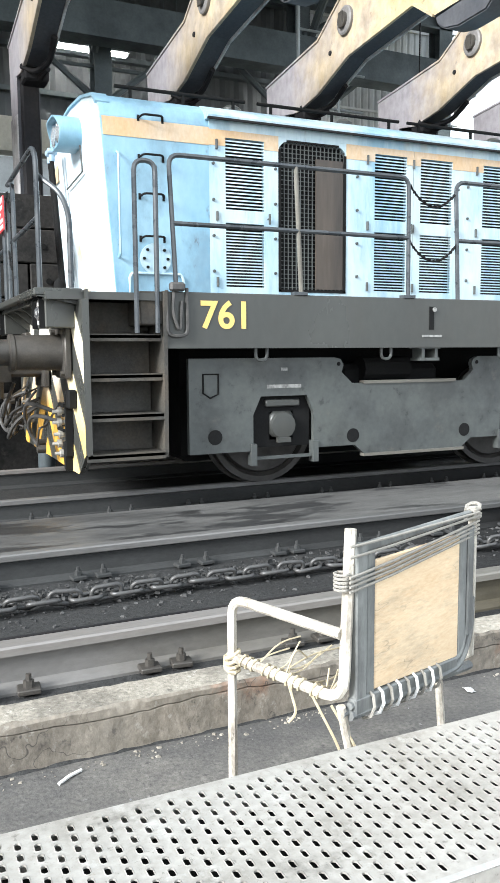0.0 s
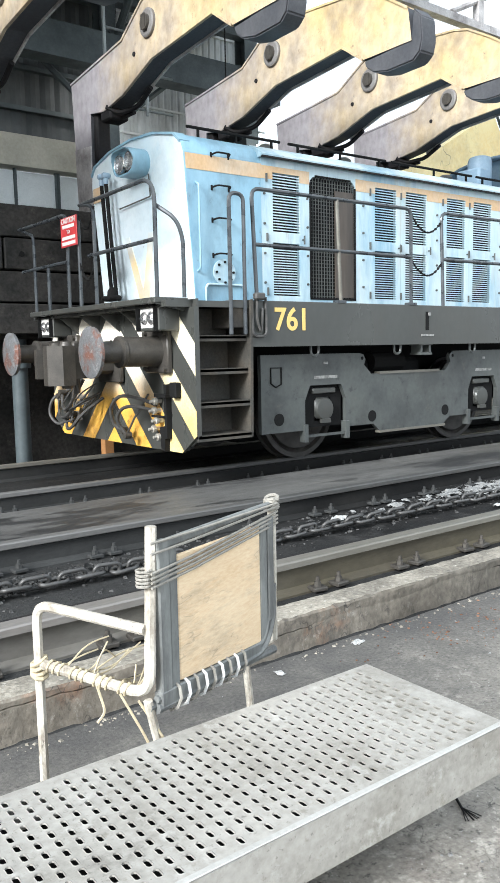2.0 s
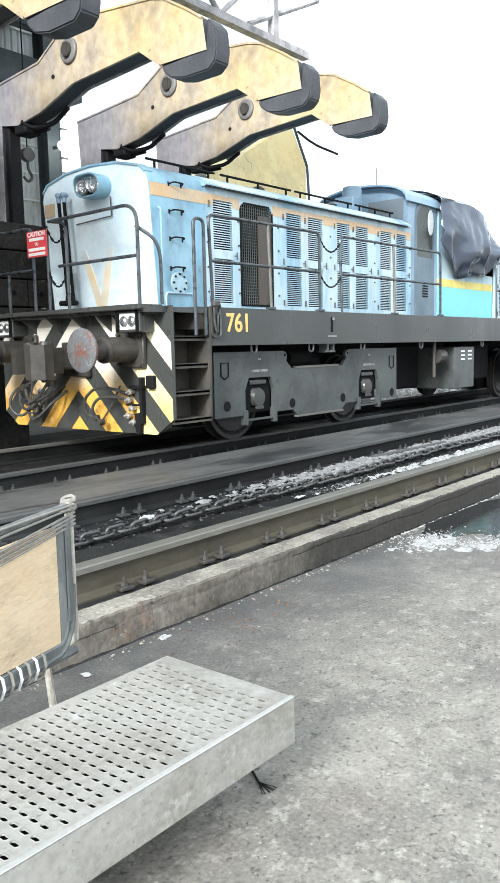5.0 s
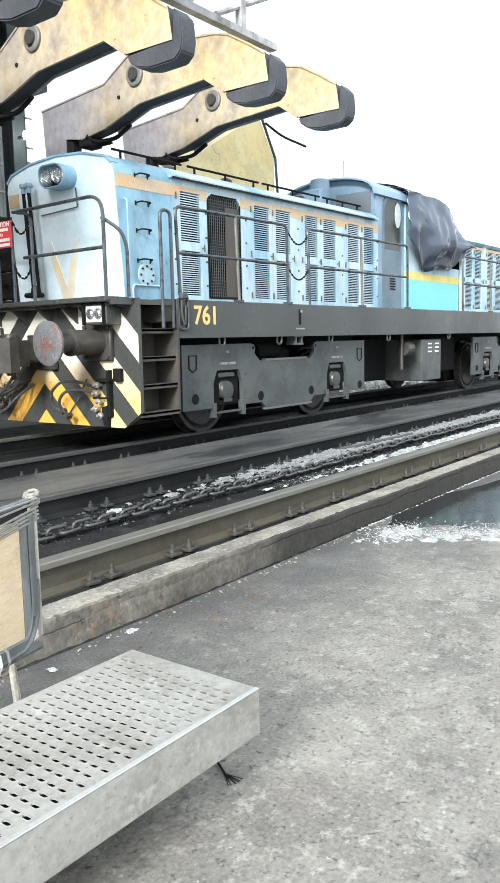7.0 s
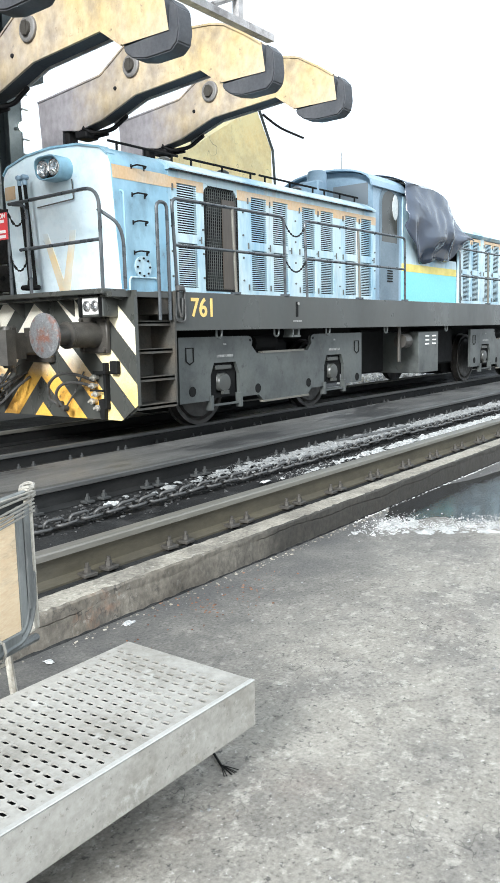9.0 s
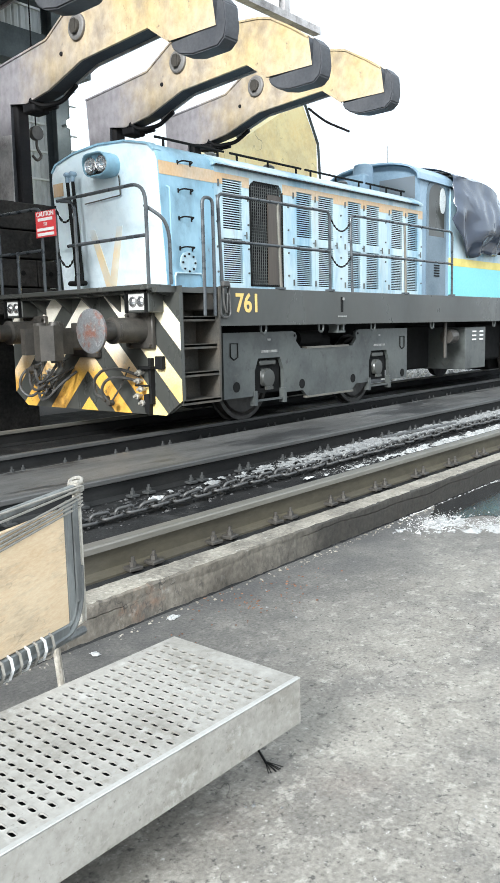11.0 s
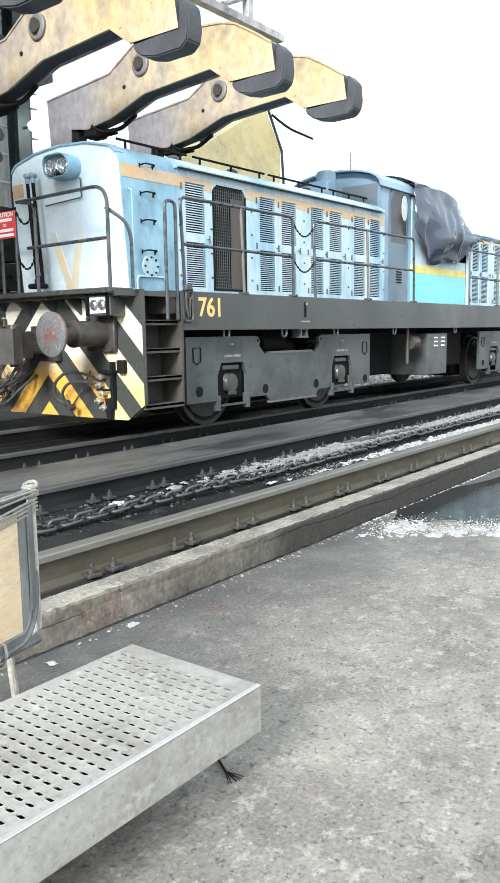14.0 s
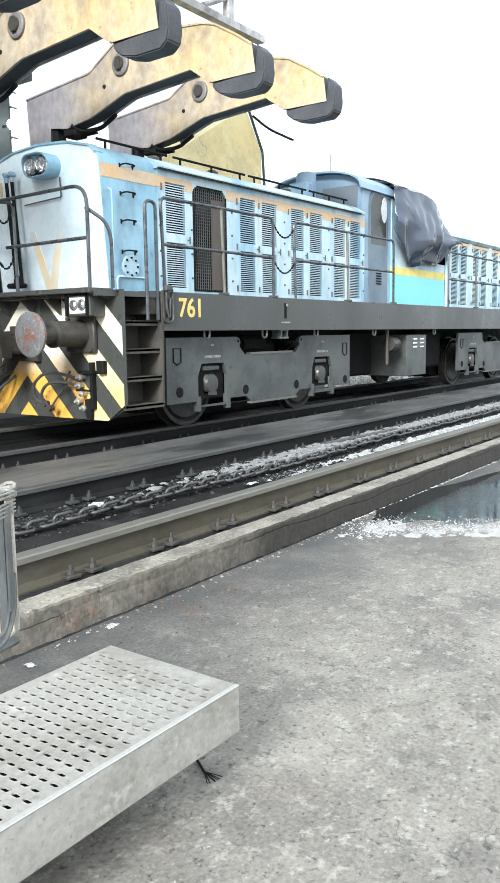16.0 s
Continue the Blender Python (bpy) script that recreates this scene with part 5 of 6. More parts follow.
def hood_front():
    ys, yf = 6.39, 2 * CL - 6.39
    hood(6.27, 12.2, True)
    # nose cowl with raked face and rounded shoulders
    def ring(x, xt, grow=0.0):
        pts = []
        for y, z in ((ys, 1.96), (ys, 2.7), (ys, 3.40), (ys + 0.03, 3.50), (ys + 0.12, 3.585), (CL - 0.45, 3.67), (CL, 3.70), (CL + 0.45, 3.67), (yf - 0.12, 3.585), (yf - 0.03, 3.50), (yf, 3.40), (yf, 2.7), (yf, 1.96)):
            f = (z - 1.96) / 1.7
            pts.append((x + (xt - x) * f, y, z))
        return pts
    bm = BM()
    R = []
    for x, xt, sc in ((6.27, 6.15, 0.996), (6.276, 6.156, 1.0), (6.32, 6.20, 1.0), (7.08, 7.08, 1.0)):
        R.append([bm.verts.new((p[0], CL + (p[1] - CL) * sc, 1.96 + (p[2] - 1.96) * (0.5 + sc / 2))) for p in ring(x, xt)])
    for a, b in zip(R, R[1:]):
        for i in range(12):
            bm.faces.new((a[i], b[i], b[i + 1], a[i + 1]))
    # front face takes the glare-whitened paint, the sides stay blue
    f = bm.faces.new(R[0])
    f.material_index = 1
    part("nose_cowl", bm, BLUE, loco, "faded light blue nose cowl, pale front whitened for its glare", smooth=True, mats=(NOSE,))
    for p in bpy.data.objects["nose_cowl"].data.polygons:
        if abs(p.normal.z) < 0.2:
            p.use_smooth = False
    bm = BM()
    rim = [p for p in ring(6.27, 6.15) if p[2] > 3.45]
    outer = [bm.verts.new((x - 0.018, CL + (yy - CL) * 1.004, z + 0.010)) for x, yy, z in rim]
    under = [bm.verts.new((x - 0.018, CL + (yy - CL) * 0.992, z - 0.012)) for x, yy, z in rim]
    back = [bm.verts.new((x + 0.10, CL + (yy - CL) * 1.004, z + 0.010)) for x, yy, z in rim]
    root = [bm.verts.new((x + 0.10, CL + (yy - CL) * 0.992, z - 0.012)) for x, yy, z in rim]
    for p, q in ((outer, under), (back, outer), (under, root), (root, back)):
        for k in range(len(rim) - 1):
            bm.faces.new((p[k], p[k + 1], q[k + 1], q[k]))
    for k in (0, -1):
        bm.faces.new((outer[k], under[k], root[k], back[k]))
    part("nose_visor", bm, BLUE, loco, "blue roof lip over the nose", smooth=True)
    # faded V mark on the nose
    bm = BM()
    prism(bm, [(CL + 0.01 + a, z) for a, z in ((-0.075, 1.99), (0.075, 1.99), (0.30, 2.74), (0.20, 2.74), (0.0, 2.16), (-0.20, 2.74), (-0.30, 2.74))], "x", 6.252, 6.256)
    for v in bm.verts:
        v.co.x = (6.262 if v.co.x < 6.254 else 6.27) - 0.12 * (v.co.z - 1.96) / 1.7
    part("faded_mark", bm, FADED, loco, "faded orange chevron")
    # stripe along the side of the nose
    bm = BM()
    vs = [(6.195, 3.245), (7.08, 3.245), (7.08, 3.39), (6.185, 3.39)]
    prism(bm, vs, "y", ys - 0.004, ys)
    part("nose_stripe", bm, ORANGE, loco)
    bm = BM()
    prism(bm, [(yf - 0.22, 3.2), (yf - 0.03, 3.2), (yf - 0.03, 3.36), (yf - 0.22, 3.36)], "x", 6.165, 6.17)
    part("nose_stripe", bm, ORANGE, loco)
    # headlamp housing with rounded ends, two lamps side by side
    def oval(w, h, n=9):
        pts = []
        for side in (1, -1):
            for k in range(n):
                a = -math.pi / 2 + math.pi * k / (n - 1)
                pts.append((7.205 + 0.88 * side * (w - h + h * math.cos(a)), 3.43 + 0.88 * side * h * math.sin(a)))
        return pts
    bm = BM()
    rings = []
    for x, w, h in ((6.24, 0.252, 0.148), (5.99, 0.252, 0.148), (5.98, 0.249, 0.145), (5.98, 0.234, 0.130), (6.04, 0.228, 0.124)):
        rings.append([bm.verts.new((x - (0.05 * max(0, z - 3.43) / 0.15 if x < 6.1 else 0), yy, z)) for yy, z in oval(w, h)])
    for p, q in zip(rings, rings[1:]):
        for k in range(len(p)):
            bm.faces.new((p[k], p[(k + 1) % len(p)], q[(k + 1) % len(p)], q[k]))
    bm.faces.new(rings[0][::-1])
    bm.faces.new(rings[-1])
    drum = part("headlamp_housing", bm, BLUE, loco, "blue hooded twin headlamp housing", smooth=True)
    bm = BM()
    prism(bm, oval(0.226, 0.122), "x", 6.032, 6.038)
    part("lamp_panel", bm, BLACK, drum)
    for yy in (7.107, 7.303):
        bm = BM()
        lathe(bm, [(0.03, 0.055), (0.0, 0.097), (-0.035, 0.10), (-0.04, 0.09), (-0.005, 0.05), (0.02, 0.02)], (6.025, yy, 3.43), "x", 28)
        part("headlamp", bm, REFLECTOR, drum, smooth=True)
        bm = BM()
        lathe(bm, [(0, 0.089), (-0.016, 0.07), (-0.025, 0.03)], (5.995, yy, 3.43), "x", 28)
        part("headlamp_lens", bm, LENS, drum, smooth=True)
    # exhaust pipes and wiper gear on the far half of the nose
    for y in (7.70, 7.80):
        bm = BM()
        rod(bm, (6.12, y, 2.10), (6.04, y, 3.38), 0.021)
        pipe = part("sand_pipe", bm, BLACK, loco)
        bm = BM()
        lathe(bm, [(-0.045, 0.022), (-0.03, 0.033), (0.03, 0.033), (0.045, 0.022)], (6.05, y, 3.40), "x", 12)
        lathe(bm, [(-0.03, 0.027), (0.03, 0.027)], (6.045, y, 3.34), "z", 10)
        part("pipe_union", bm, CABBLUE, pipe, smooth=True)
    bm = BM()
    box(bm, 6.02, 6.16, 7.64, 7.88, 2.07, 2.13, 0.02)
    lathe(bm, [(-0.05, 0.06), (0.05, 0.05), (0.09, 0.02)], (6.08, 7.72, 2.13), "z", 12)
    part("pipe_valve", bm, BLACK, loco, smooth=True)
    bm = BM()
    tube(bm, rounded([(6.165, 7.64, 3.05), (6.165, 7.0, 3.08), (6.15, 7.0, 3.30)], 0.02), 0.008, 6)
    part("cable_conduit", bm, BOGIE, loco)
    # grab irons
    for z in (3.40, 3.09, 2.78, 2.44):
        bm = BM()
        tube(bm, rounded([(6.48, ys, z), (6.50, ys - 0.07, z + 0.015), (6.66, ys - 0.07, z + 0.015), (6.68, ys, z)], 0.03), 0.009, 6)
        box(bm, 6.47, 6.49, ys - 0.006, ys, z - 0.025, z + 0.025)
        box(bm, 6.67, 6.69, ys - 0.006, ys, z - 0.025, z + 0.025)
        part("grab_iron", bm, BLACK, loco)
    bm = BM()
    tube(bm, rounded([(6.30, ys, 3.12), (6.30, ys - 0.05, 3.10), (6.30, ys - 0.05, 2.30), (6.30, ys, 2.28)], 0.03), 0.011, 6)
    part("grab_rail", bm, BLUE, loco)
    bm = BM()
    lathe(bm, [(0, 0.13), (-0.02, 0.13)], (6.60, ys, 2.28), "y", 20)
    fl = part("round_cover", bm, PALE, loco)
    for k in range(8):
        a = k * math.pi / 4
        bm = BM()
        lathe(bm, [(0, 0.013), (-0.012, 0.013)], (6.60 + 0.10 * math.cos(a), ys - 0.02, 2.28 + 0.10 * math.sin(a)), "y", 6)
        part("bolt", bm, BLACK, fl)
    bm = BM()
    tube(bm, rounded([(6.38, ys - 0.012, 2.12), (6.40, ys - 0.012, 2.16), (6.82, ys - 0.012, 2.16), (6.84, ys - 0.012, 2.1), (6.84, ys - 0.012, 1.98), (6.38, ys - 0.012, 1.98)], 0.03), 0.012, 6, closed=True)
    part("cover_rim", bm, PALE, loco)
    # side panels, doors and grille
    y = ys
    for a, b in ((7.08, 7.15), (7.66, 7.72), (8.40, 8.63), (9.66, 9.88), (10.92, 11.14), (12.16, 12.24)):
        bm = BM()
        box(bm, a, b, y, y + 0.05, 1.96, 3.40)
        pnl = part("hood_panel", bm, PALE, loco)
        bm = BM()
        box(bm, a, b, y - 0.003, y, 3.25, 3.38)
        part("stripe_section", bm, ORANGE, pnl)
        for z in (2.2, 2.5, 2.8, 3.1):
            bm = BM()
            lathe(bm, [(0, 0.014), (-0.015, 0.012)], ((a + b) / 2, y, z), "y", 8)
            part("bolt", bm, BOGIE, pnl)
    bm = BM()
    box(bm, 7.08, 12.24, y - 0.002, y + 0.05, 3.38, 3.45)
    part("hood_top_rail", bm, PALE, loco)
    bm = BM()
    box(bm, 7.72, 8.40, y, y + 0.05, 3.345, 3.38)
    for a, e in ((7.72, 1), (8.40, -1)):       # rounded upper corners
        prism(bm, [(a, 3.345), (a, 3.255), (a + e * 0.012, 3.295), (a + e * 0.05, 3.333), (a + e * 0.09, 3.345)], "y", y, y + 0.05)
    part("grille_frame", bm, PALE, loco)
    bm = BM()
    for a in (7.722, 8.376):
        box(bm, a, a + 0.022, y - 0.006, y, 2.04, 3.27)
    box(bm, 7.80, 8.32, y - 0.006, y, 3.338, 3.356)
    box(bm, 7.722, 8.398, y - 0.006, y, 2.04, 2.062)
    part("grille_rim", bm, BLACK, loco)
    bm = BM()
    box(bm, 7.72, 8.40, y, y + 0.05, 1.96, 2.06)
    part("grille_frame", bm, PALE, loco)
    for a, b, paint in ((7.15, 7.66, PALE), (8.63, 9.13, PALE), (9.135, 9.66, PALE), (9.88, 10.39, PALE), (10.395, 10.92, PALE), (11.14, 11.66, PALE), (11.665, 12.16, PALE)):
        louvre_door(a, b, 1.99, 3.38, y, paint, True)
    bm = BM()
    for i in range(17):
        x = 7.74 + 0.04 * i
        box(bm, x, x + 0.007, y + 0.012, y + 0.020, 2.06, 3.345)
    for i in range(33):
        z = 2.08 + 0.039 * i
        box(bm, 7.72, 8.40, y + 0.020, y + 0.026, z, z + 0.006)
    part("radiator_grille", bm, BOGIE, loco)
    bm = BM()
    box(bm, 8.09, 8.37, y + 0.002, y + 0.011, 2.07, 3.22)
    part("radiator_side", bm, RUSTPANEL, loco, "rust-brown half of the radiator")
    # eave gutter and roof edge
    bm = BM()
    prism(bm, [(y - 0.06, 3.455), (y - 0.065, 3.48), (y + 0.02, 3.54), (y + 0.14, 3.60), (y + 0.14, 3.45)], "x", 7.05, 12.15)
    part("roof_edge", bm, PALE, loco)
    bm = BM()
    box(bm, 7.05, 12.0, y - 0.07, y - 0.045, 3.445, 3.462)
    part("gutter", bm, ARMDARK, loco)
    bm = BM()
    prism(bm, [(y + 0.13, 3.56), (CL - 0.4, 3.665), (CL, 3.70), (CL + 0.4, 3.665), (yf - 0.1, 3.56)], "x", 7.08, 12.2)
    part("hood_roof", bm, BLUE, loco)
    # roof rods, brackets and vents
    for a, b in ((6.35, 7.5), (7.62, 9.1), (9.2, 10.7), (10.8, 12.0)):
        bm = BM()
        rod(bm, (a, 6.60, 3.70), (b, 6.60, 3.70), 0.015)
        for x in (a + 0.12, (a + b) / 2, b - 0.12):
            box(bm, x, x + 0.022, 6.59, 6.61, 3.58, 3.70)
        part("roof_rail", bm, BLACK, loco)
    for x in (7.45, 8.6, 10.4):
        bm = BM()
        lathe(bm, [(0, 0.09), (0.10, 0.09), (0.13, 0.05)], (x, 6.78, 3.58), "z", 14)
        part("roof_vent", bm, BOGIE, loco, smooth=True)
    bm = BM()
    lathe(bm, [(0, 0.17), (0.44, 0.17), (0.50, 0.15), (0.52, 0.10)], (11.68, 7.2, 3.66), "z", 16)
    box(bm, 11.40, 11.60, 7.0, 7.4, 3.66, 3.98, 0.03)
    part("exhaust_chimney", bm, CABBLUE, loco, smooth=True)
    bm = BM()
    rod(bm, (12.72, 7.33, 4.2), (12.72, 7.33, 4.66), 0.008, 6)
    part("aerial", bm, BOGIE, loco)


def cab():
    ys, yf = 6.42, 2 * CL - 6.42
    bm = BM()
    arc = [(CL + (ys - CL + 0.03) * math.cos(a) * 1.0, 3.90 + 0.32 * math.sin(a) ** 0.8) for a in [math.pi * k / 14 for k in range(15)]]
    prism(bm, [(ys + 0.03, 2.85)] + arc + [(yf - 0.03, 2.85)], "x", 12.26, 14.45)
    box(bm, 12.26, 15.88, ys + 0.03, yf - 0.03, 1.96, 2.85)
    c = part("cab_shell", bm, CABBLUE, loco, "blue cab with curved roof, partly sheeted")
    bm = BM()
    outer = [(CL + (ys - CL - 0.03) * math.cos(a), 3.91 + 0.35 * math.sin(a) ** 0.8) for a in [math.pi * k / 14 for k in range(15)]]
    inner = [(CL + (ys - CL + 0.0) * math.cos(a), 3.905 + 0.325 * math.sin(a) ** 0.8) for a in [math.pi * k / 14 for k in range(15)]]
    prism(bm, outer + inner[::-1], "x", 12.12, 14.55)
    part("cab_roof", bm, CABBLUE, c)
    # side door with rounded head
    head = [(12.85 + 0.36 * math.cos(a), 3.70 + 0.28 * math.sin(a)) for a in [math.pi * k / 10 for k in range(11)]]
    bm = BM()
    prism(bm, [(13.21, 2.02)] + head + [(12.49, 2.02)], "y", ys + 0.015, ys + 0.03)
    dr = part("cab_door", bm, CABDOOR, c, "dull blue-grey cab door with rounded head")
    bm = BM()
    win = [(13.06 + 0.11 * math.cos(a), 3.64 + 0.22 * math.sin(a)) for a in [math.pi * k / 8 for k in range(16)]]
    prism(bm, win, "y", ys + 0.008, ys + 0.014)
    part("door_window", bm, SHEDGLASS, dr)
    bm = BM()
    pane = [(12.85 + 0.29 * math.cos(a), 3.66 + 0.24 * math.sin(a)) for a in [math.pi * k / 10 for k in range(11)]]
    prism(bm, [(13.14, 3.02)] + pane + [(12.56, 3.02)], "y", ys + 0.0145, ys + 0.015)
    part("door_opening", bm, DARK, dr, "dark unglazed upper half of the cab door")
    for k in range(5):
        bm = BM()
        box(bm, 12.76, 12.96, ys + 0.004, ys + 0.014, 2.34 + 0.045 * k, 2.36 + 0.045 * k)
        part("vent_slit", bm, BLACK, dr)
    bm = BM()
    box(bm, 12.25, 12.26, ys + 0.12, ys + 0.80, 3.62, 3.98, 0.0)
    part("cab_window", bm, PANE, c)
    bm = BM()
    box(bm, 12.25, 12.26, CL + 0.1, CL + 0.78, 3.62, 3.98, 0.0)
    part("cab_window", bm, PANE, c)
    bm = BM()
    box(bm, 13.36, 15.84, ys + 0.005, ys + 0.03, 1.99, 2.55)
    part("cab_side_panel", bm, TURQ, c, "bright turquoise lower cab panel")
    bm = BM()
    box(bm, 13.36, 15.84, ys + 0.002, ys + 0.03, 2.55, 2.69)
    part("cab_stripe", bm, YSTRIPE, c)
    bm = BM()
    box(bm, 13.36, 14.45, ys + 0.005, ys + 0.03, 2.85, 3.88)
    box(bm, 13.36, 15.84, ys + 0.005, ys + 0.03, 2.69, 2.852)
    part("cab_upper_panel", bm, PALE, c)
    # draped plastic sheet
    bm = BM()
    nx, nz = 44, 22
    g = []
    for i in range(nx + 1):
        u = i / nx
        x = 13.22 + 2.98 * u
        low = 2.74 + 0.55 * max(0, 0.22 - u) / 0.22 + 0.10 * max(0, min(1, (u - 0.3) / 0.42)) + 0.45 * max(0, u - 0.72) / 0.28 + 0.025 * math.sin(u * 17)
        top = 4.06 - 0.78 * max(0, (u - 0.40) / 0.60) ** 1.5
        col = []
        for j in range(nz + 1):
            v = j / nz
            if v < 0.25:
                yy, z = CL - (CL - ys + 0.02) * (v / 0.25), top + 0.26 - 0.24 * (v / 0.25) ** 2
            else:
                w = (v - 0.25) / 0.75
                yy, z = ys - 0.02, top + 0.04 + (low - top - 0.04) * w
            fold = 0.05 * math.sin(u * 15 + v * 5 + 3 * noise.noise((u * 3, v * 3, 3))) + 0.10 * noise.noise((u * 5, v * 4, 1.3)) + 0.05 * abs(noise.noise((u * 9, v * 8, 7)))
            bulge = -0.16 * math.sin(min(1, max(0, v - 0.2) / 0.8) * math.pi) * math.sin(math.pi * min(1, u * 1.2))
            col.append(bm.verts.new((x + 0.03 * noise.noise((u * 6, v * 6, 4)), yy - 0.10 + bulge + fold * min(1, v * 3), z + 0.03 * noise.noise((u * 8, v * 8, 9)))))
        g.append(col)
    for i in range(nx):
        for j in range(nz):
            bm.faces.new((g[i][j], g[i + 1][j], g[i + 1][j + 1], g[i][j + 1]))
    t = part("plastic_sheet", bm, TARP, c, "torn black plastic sheet draped over the cab side", smooth=True)
    so = t.modifiers.new("thick", "SOLIDIFY")
    so.thickness = 0.006


def hood_rear():
    y = 6.39
    hood(15.9, 21.5, False)
    for a, b in ((15.9, 16.05), (17.1, 17.3), (18.35, 18.6), (19.7, 21.5)):
        bm = BM()
        box(bm, a, b, y, y + 0.05, 1.96, 3.44)
        part("hood_panel", bm, PALE, loco)
    for a in (16.05, 16.575, 17.3, 17.825, 18.6, 19.15):
        louvre_door(a, a + 0.52, 1.99, 3.38, y, PALE, True)
    bm = BM()
    prism(bm, [(y - 0.06, 3.455), (y + 0.02, 3.54), (CL, 3.70), (2 * CL - y, 3.5), (2 * CL - y, 3.42), (y, 3.40)], "x", 15.9, 21.6)
    part("hood_roof", bm, PALE, loco)


def handrails():
    y = NEAR + 0.03
    r = 0.019
    for posts in ((6.575, 7.64, 8.70), (9.23, 10.71, 12.27), (14.67, 16.15, 17.8)):
        a, b = posts[0], posts[-1]
        bm = BM()
        tube(bm, rounded([(a + 0.02, y, 1.90), (a - 0.03, y, 3.0), (b, y, 3.0), (b + 0.01, y, 1.97)], 0.09), r)
        hr = part("side_handrail", bm, RAILPIPE, loco, smooth=True)
        bm = BM()
        rod(bm, (a - 0.01, y, 2.49), (b, y, 2.49), r)
        part("middle_rail", bm, RAILPIPE, hr)
        for x in posts[1:-1]:
            bm = BM()
            rod(bm, (x - 0.03, y, 3.0), (x + 0.02, y, 1.98), r)
            part("post", bm, RAILTOP, hr)
        for x in posts[1:]:
            bm = BM()
            box(bm, x - 0.06, x + 0.06, y - 0.04, y + 0.03, 1.97, 1.995)
            part("foot_plate", bm, RAILPIPE, hr)
    for z in (2.96, 2.49):
        bm = BM()
        beads(bm, [(8.71 + 0.52 * u, y, z - 0.17 * (1 - (2 * u - 1) ** 2) - 0.02) for u in [k / 40 for k in range(41)]])
        part("safety_chain", bm, BLACK, loco)
    bm = BM()
    tube(bm, rounded([(6.27, y - 0.03, 1.66), (6.27, y - 0.03, 2.93), (6.43, y - 0.03, 2.93), (6.43, y - 0.03, 1.66)], 0.075), r)
    part("step_grab_loop", bm, RAILPIPE, loco, smooth=True)
    bm = BM()
    tube(bm, rounded([(6.50, y - 0.04, 1.98), (6.50, y - 0.05, 1.64), (6.66, y - 0.05, 1.64), (6.66, y - 0.04, 2.0)], 0.06), 0.014, 6)
    tube(bm, rounded([(6.56, y - 0.04, 2.02), (6.54, y - 0.06, 1.8), (6.60, y - 0.05, 1.66), (6.62, y - 0.05, 1.9)], 0.06), 0.012, 6)
    box(bm, 6.52, 6.64, y - 0.08, y - 0.02, 1.97, 2.04, 0.015)
    part("hanging_cable", bm, HOSE, loco)
    # front end rails
    xf = 5.60
    bm = BM()
    tube(bm, rounded([(xf, 5.98, 1.98), (xf, 5.98, 3.02), (xf, 7.43, 3.0)], 0.22, 6), r)
    tube(bm, rounded([(xf, 7.36, 2.99), (xf, 7.13, 2.96), (xf, 7.12, 1.98)], 0.2, 5), r)
    fr = part("front_handrail", bm, RAILPIPE, loco, smooth=True)
    bm = BM()
    tube(bm, [(xf, 5.98, 2.49), (xf, 7.27, 2.48)], r)
    part("middle_rail", bm, RAILPIPE, fr)
    bm = BM()
    tube(bm, rounded([(xf + 0.02, 6.03, 2.80), (xf + 0.15, 5.88, 2.66), (xf + 0.2, 5.86, 2.5), (xf + 0.2, 5.86, 1.98)], 0.1), r)
    part("side_return", bm, RAILPIPE, fr, smooth=True)
    bm = BM()
    tube(bm, rounded([(xf, 7.74, 1.98), (xf, 7.74, 2.96), (xf, 8.3, 2.96), (xf - 0.02, 8.98, 2.96)], 0.12), r)
    rod(bm, (xf, 7.47, 1.98), (xf, 7.47, 2.9), r)
    tube(bm, rounded([(xf, 8.62, 1.98), (xf, 8.62, 2.85), (xf, 8.95, 2.95)], 0.1), r)
    part("front_handrail", bm, RAILPIPE, loco, smooth=True)
    bm = BM()
    tube(bm, [(xf, 7.74, 2.47), (xf - 0.01, 8.95, 2.47)], r)
    rod(bm, (xf, 8.25, 2.47), (xf, 8.25, 1.98), r)
    part("middle_rail", bm, RAILPIPE, loco)
    for z0 in (2.95, 2.45):
        bm = BM()
        beads(bm, [(xf, 7.12 + 0.35 * u, z0 - 0.2 * (1 - (2 * u - 1) ** 2)) for u in [k / 32 for k in range(33)]])
        part("safety_chain", bm, BLACK, loco)
    bm = BM()
    box(bm, xf - 0.045, xf - 0.035, 7.42, 7.79, 2.61, 2.91, 0.002)
    sg = part("warning_sign", bm, SIGNRED, loco, "red warning sign with white lettering")
    letters("CAUTION", 0.072, pose(xf - 0.048, 7.605, 2.872, 90, 0, -90), WHITE, sg)
    for z, a, b in ((2.815, 7.47, 7.74), (2.70, 7.45, 7.76), (2.645, 7.45, 7.76)):
        bm = BM()
        box(bm, xf - 0.049, xf - 0.046, a, b, z - 0.017, z + 0.017)
        part("writing_bar", bm, WHITE, sg)
    letters("TO", 0.05, pose(xf - 0.048, 7.605, 2.757, 90, 0, -90), WHITE, sg)


